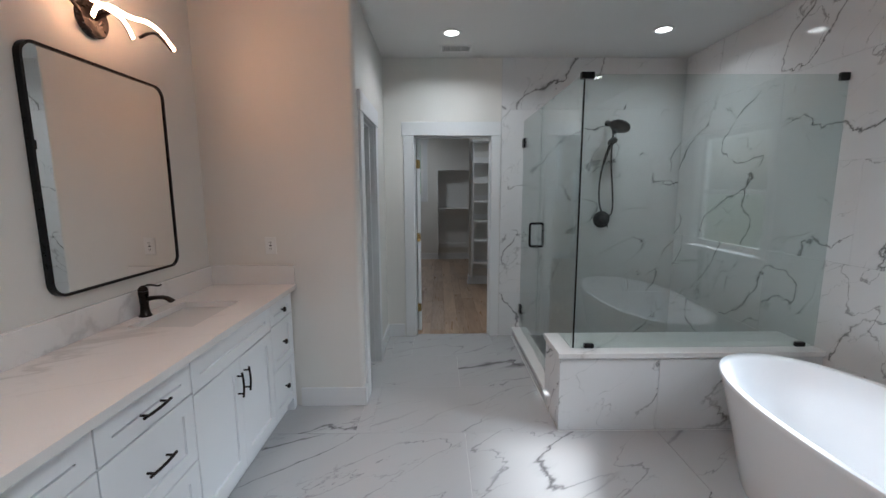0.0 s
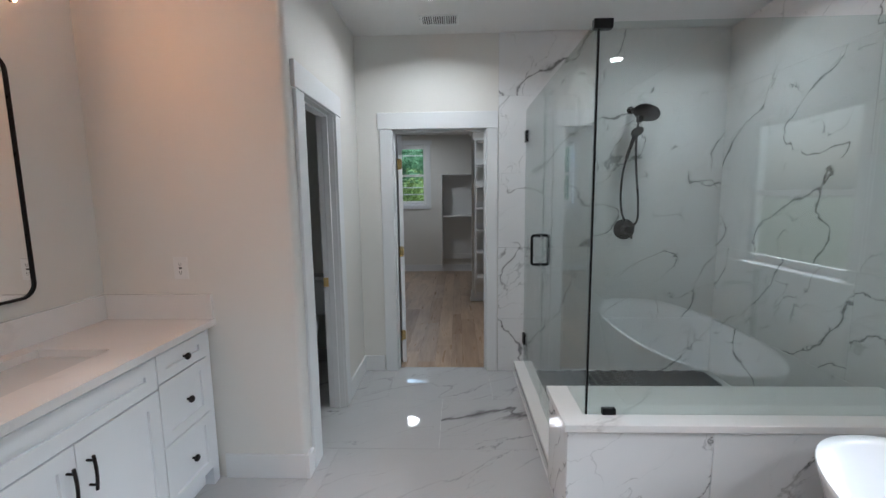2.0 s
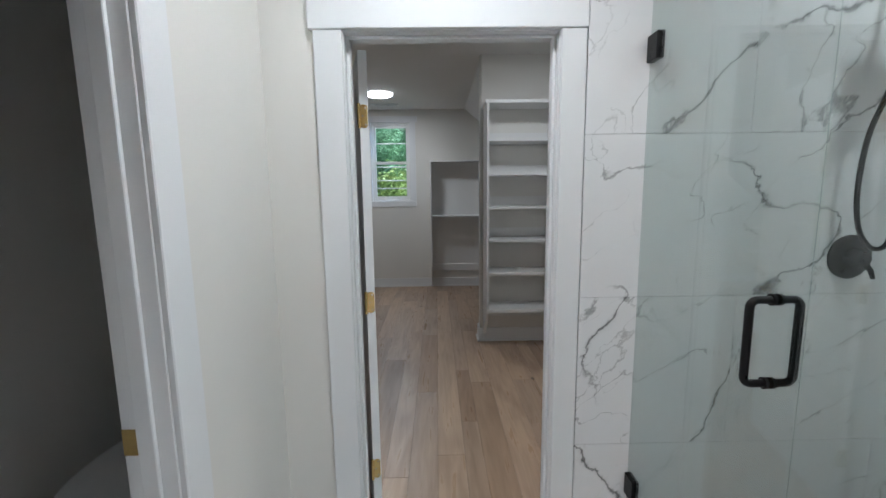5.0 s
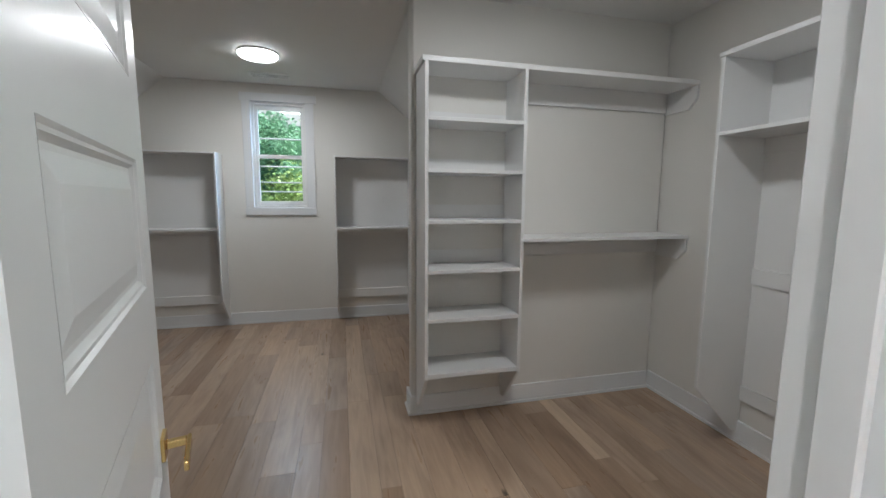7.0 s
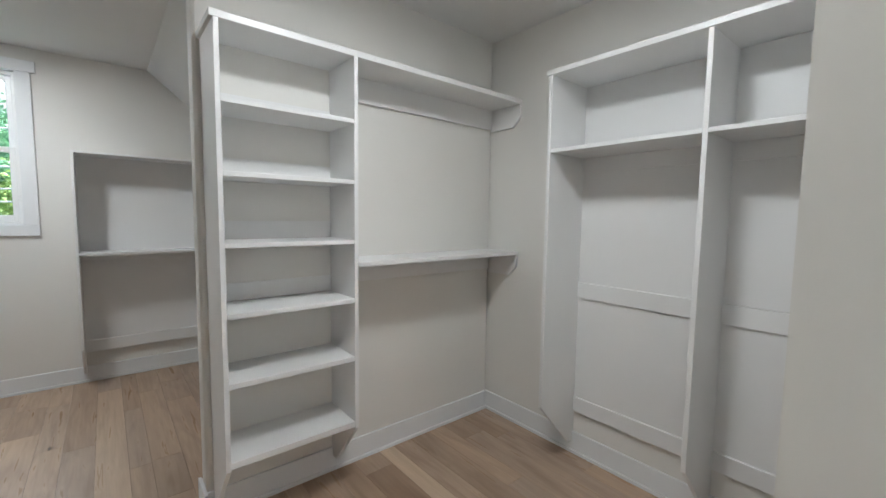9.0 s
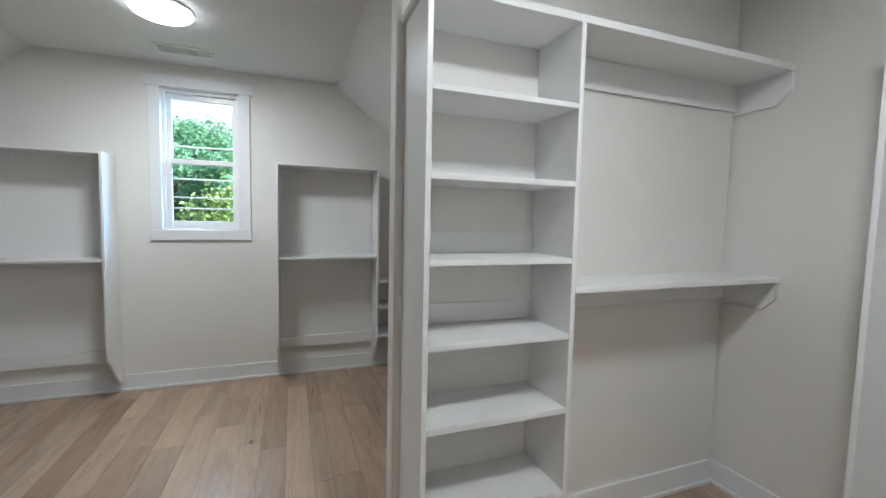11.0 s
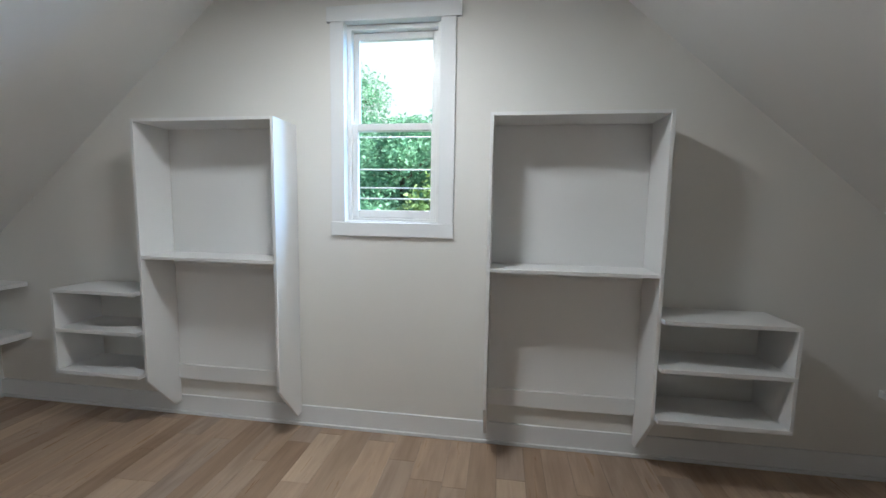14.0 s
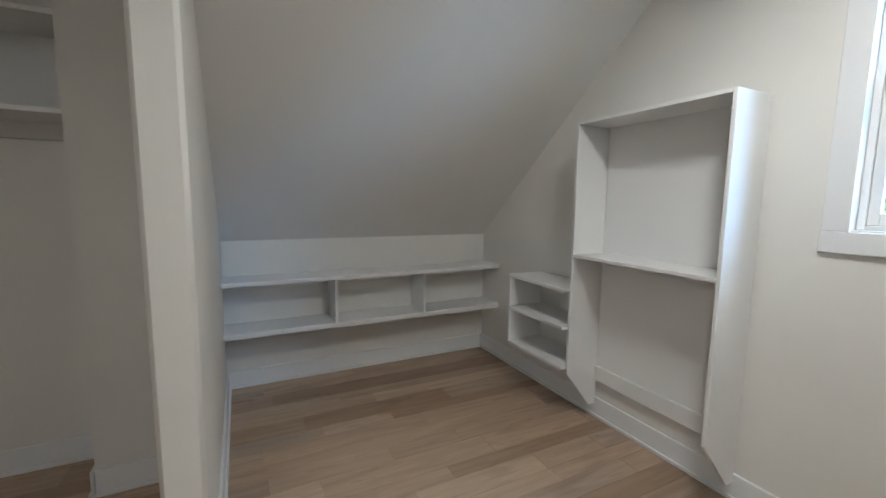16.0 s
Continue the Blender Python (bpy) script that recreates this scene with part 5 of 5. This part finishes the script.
tree(-3.4, 22.5, 8.0, 3.0, -2.7, 3, LEAF, 36000)
tree(-0.4, 25.0, 8.5, 3.2, -2.7, 4, LEAF, 36000)
tree(2.6, 23.5, 7.9, 3.0, -2.7, 5, LEAF, 36000)
tree(-6.8, 24.5, 8.2, 3.2, -2.7, 6, LEAF, 36000)
tree(-1.9, 20.3, 5.4, 1.4, -1.4, 7, LEAF_Y, 10800)
tree(-4.6, 20.0, 4.7, 2.0, -2.8, 21, LEAF, 16800)
tree(0.9, 19.6, 4.6, 2.0, -2.8, 22, LEAF, 16800)
tree(-8.4, 19.2, 4.7, 2.1, -2.8, 23, LEAF, 16800)
tree(5.8, 26.0, 7.9, 3.2, -2.7, 8, LEAF, 24000)
tree(-10.6, 22.0, 7.0, 3.2, -2.7, 9, LEAF, 26400)
tree(-7.3, 28.0, 11.6, 1.2, 4.4, 10, LEAF, 3600)
tree(-14.5, 20.0, 6.8, 3.2, -2.7, 11, LEAF, 24000)
tree(0.3, 27.0, 11.4, 1.7, 3.8, 12, LEAF_Y, 7200)

tree(-9.0, 33.0, 9.0, 4.0, -2.7, 31, LEAF, 30000, 0.3)
tree(-4.0, 34.0, 9.2, 4.0, -2.7, 32, LEAF, 30000, 0.3)
tree(1.0, 33.0, 9.0, 4.0, -2.7, 33, LEAF, 30000, 0.3)
tree(-15.0, 32.0, 9.0, 4.2, -2.7, 34, LEAF, 30000, 0.3)
tree(-21.0, 28.0, 8.6, 4.2, -2.7, 35, LEAF, 26000, 0.3)

for d, base in ((16.0, 3.02), (16.1, 2.30), (16.2, 1.88), (16.3, 1.63)):
    bm = bmesh.new()
    sweep(bm, [(-30 + 3 * k, d, base + 0.0006 * (-30 + 3 * k) ** 2) for k in range(21)], 0.021, 6)
    whole("overhead_cable", bm, WIRE, "thin pale overhead utility cable outside", "cable", group="cables outside the window")
for x in (-30.0, 30.0):
    bm = bmesh.new()
    lathe(bm, [(0.0, -3.2), (0.17, -3.2), (0.12, 6.4), (0.0, 6.4)], (x, 16.15, 0))
    box(bm, x - 0.06, x + 0.06, 15.9, 16.4, 0.4, 5.4)
    whole("utility_pole", bm, BARK, "weathered wooden pole carrying the cables", "pole", group="poles of the cable line")

# ---- pieces: wall slabs, floor tiles, mosaic, planks ----
def cut(rect, hole):
    """What is left of a rectangle (a0, a1, b0, b1) outside a hole."""
    a0, a1, b0, b1 = rect
    c0, c1, d0, d1 = hole
    if a1 <= c0 or a0 >= c1 or b1 <= d0 or b0 >= d1:
        return [rect]
    out = []
    if a0 < c0:
        out.append((a0, c0, b0, b1))
    if a1 > c1:
        out.append((c1, a1, b0, b1))
    m0, m1 = max(a0, c0), min(a1, c1)
    if b0 < d0:
        out.append((m0, m1, b0, d0))
    if b1 > d1:
        out.append((m0, m1, d1, b1))
    return out


def piece(name, r, material, parent, bev=0.0008):
    x0, x1, y0, y1, z0, z1 = r
    c = Vector(((x0 + x1) / 2, (y0 + y1) / 2, (z0 + z1) / 2))
    bm = boxes((x0 - c.x, x1 - c.x, y0 - c.y, y1 - c.y, z0 - c.z, z1 - c.z))
    ob = new(name, finish(bm, name, material, bev))
    ob.location = c
    ob.parent = parent
    return ob


rows_z = [0.0] + [0.468 + 0.61 * k for k in range(4)] + [BC - 0.001]
g = 0.0005
for k, (za, zb) in enumerate(zip(rows_z, rows_z[1:])):
    xs = [0.602, 1.212 if k % 2 else 1.822, EX - 0.011]
    for a, b in zip(xs, xs[1:]):
        piece("marble_slab", (a + g, b - g, SF, NY - 0.0005, za + g + (0.001 if k == 0 else 0), zb - g), MARBLE_W, wall_north)
    ys = [SY + 0.001, -3.0 if k % 2 else -3.6, -1.78 if k % 2 else -2.39, -0.56 if k % 2 else -1.17, 0.66 if k % 2 else 0.05, 1.88 if k % 2 else 1.27, 3.10 if k % 2 else 2.49, NY - 0.011]
    for a, b in zip(ys, ys[1:]):
        for y0, y1, z0, z1 in cut((a, b, za, zb), (BW[0] - 0.02, BW[1] + 0.02, BW[2] - 0.03, BW[3] + 0.02)):
            if y1 - y0 > 0.01 and z1 - z0 > 0.01:
                piece("marble_slab", (EX - 0.0105, EX - 0.0005, y0 + g, y1 - g, z0 + g + (0.001 if k == 0 else 0), z1 - g), MARBLE_W, wall_east)

g = 0.001
for k in range(-12, 4):
    y0, y1 = 2.555 + 0.608 * k, 2.555 + 0.608 * (k + 1)
    y0, y1 = max(y0, SY), min(y1, NY + 0.062)
    start = 0.142 if k % 2 else -0.468
    for j in range(-2, 3):
        x0, x1 = start + 1.22 * j, start + 1.22 * (j + 1)
        x0, x1 = max(x0, WX), min(x1, EX - 0.0105)
        if x1 - x0 < 0.02 or y1 - y0 < 0.02:
            continue
        spots = [(x0, x1, y0, y1)]
        for hole in ((0.7345, 9, 2.5655, 9), (-1.7, -0.555, 2.905, 3.02), (-9, DOOR_L, NY, 9), (DOOR_R, 9, NY, 9)):
            spots = [q for sp in spots for q in cut(sp, hole)]
        for a, b, c, d in spots:
            if b - a > 0.012 and d - c > 0.012:
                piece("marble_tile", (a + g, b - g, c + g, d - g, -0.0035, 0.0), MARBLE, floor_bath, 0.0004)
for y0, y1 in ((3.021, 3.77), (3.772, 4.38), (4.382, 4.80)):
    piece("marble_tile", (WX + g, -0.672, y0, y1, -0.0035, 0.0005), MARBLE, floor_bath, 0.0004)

# elongated hexagons, points along x
hw, hh, gp = 0.038, 0.020, 0.0035
outline = [(-hw, 0), (-hw + hh * 0.75, -hh), (hw - hh * 0.75, -hh), (hw, 0), (hw - hh * 0.75, hh), (-hw + hh * 0.75, hh)]
bm = bmesh.new()
prism(bm, [(p[0] * 0.985, p[1] * 0.97) for p in outline], "z", 0.0121, 0.0132)
hex_mesh = finish(bm, "mosaic_tile", HEX)
px, py = 2 * hw - hh * 0.75 + gp, hh + gp * 0.5
spots = []
for i in range(int(1.5 / px) + 2):
    for j in range(int(1.37 / (2 * py)) + 1):
        x = 0.945 + i * px
        y = 2.945 + 2 * py * j + (py if i % 2 else 0)
        if x + hw < EX - 0.012 and y + hh < SF and not (1.57 - hw < x < 1.69 + hw and 3.59 - hh < y < 3.71 + hh):
            spots.append((x, y))
near = sorted(spots, key=lambda p: p[0] * 1.0 - p[1] * 0.2)
rest = bmesh.new()
for n, (x, y) in enumerate(near):
    if n < 290:
        ob = new("mosaic_tile", hex_mesh)
        ob.location = (x, y, 0)
        ob.parent = floor_shower
    else:
        prism(rest, [(x + p[0] * 0.985, y + p[1] * 0.97) for p in outline], "z", 0.0121, 0.0132)
if len(rest.verts):
    ob = new("mosaic_field", finish(rest, "mosaic_field", HEX))
    ob.parent = floor_shower
    ob["kind"] = "stuff"

# oak planks of random length along y
rng = random.Random(21)
edge = KW
while edge < KE - 0.02:
    x0, x1 = edge, min(edge + rng.choice((0.105, 0.13, 0.155, 0.18)), KE)
    edge = x1
    y = NY2 - 0.055 if x1 > DOOR_L and x0 < DOOR_R else NY2 + 0.0
    y -= rng.uniform(0, 0.9)
    while y < WIN_Y - 0.01:
        ln = rng.choice((0.45, 0.7, 0.95, 1.2, 1.5, 1.9)) * rng.uniform(0.9, 1.1)
        lo = NY + 0.065 if x1 > DOOR_L and x0 < DOOR_R else NY2
        a, b = max(y, lo), min(y + ln, WIN_Y)
        if b - a > 0.03 and x1 - x0 > 0.02:
            piece("plank", (x0 + 0.0006, x1 - 0.0006, a + 0.0006, b - 0.0006, -0.0038, 0.0), OAK, floor_closet, 0.0008)
        y += ln
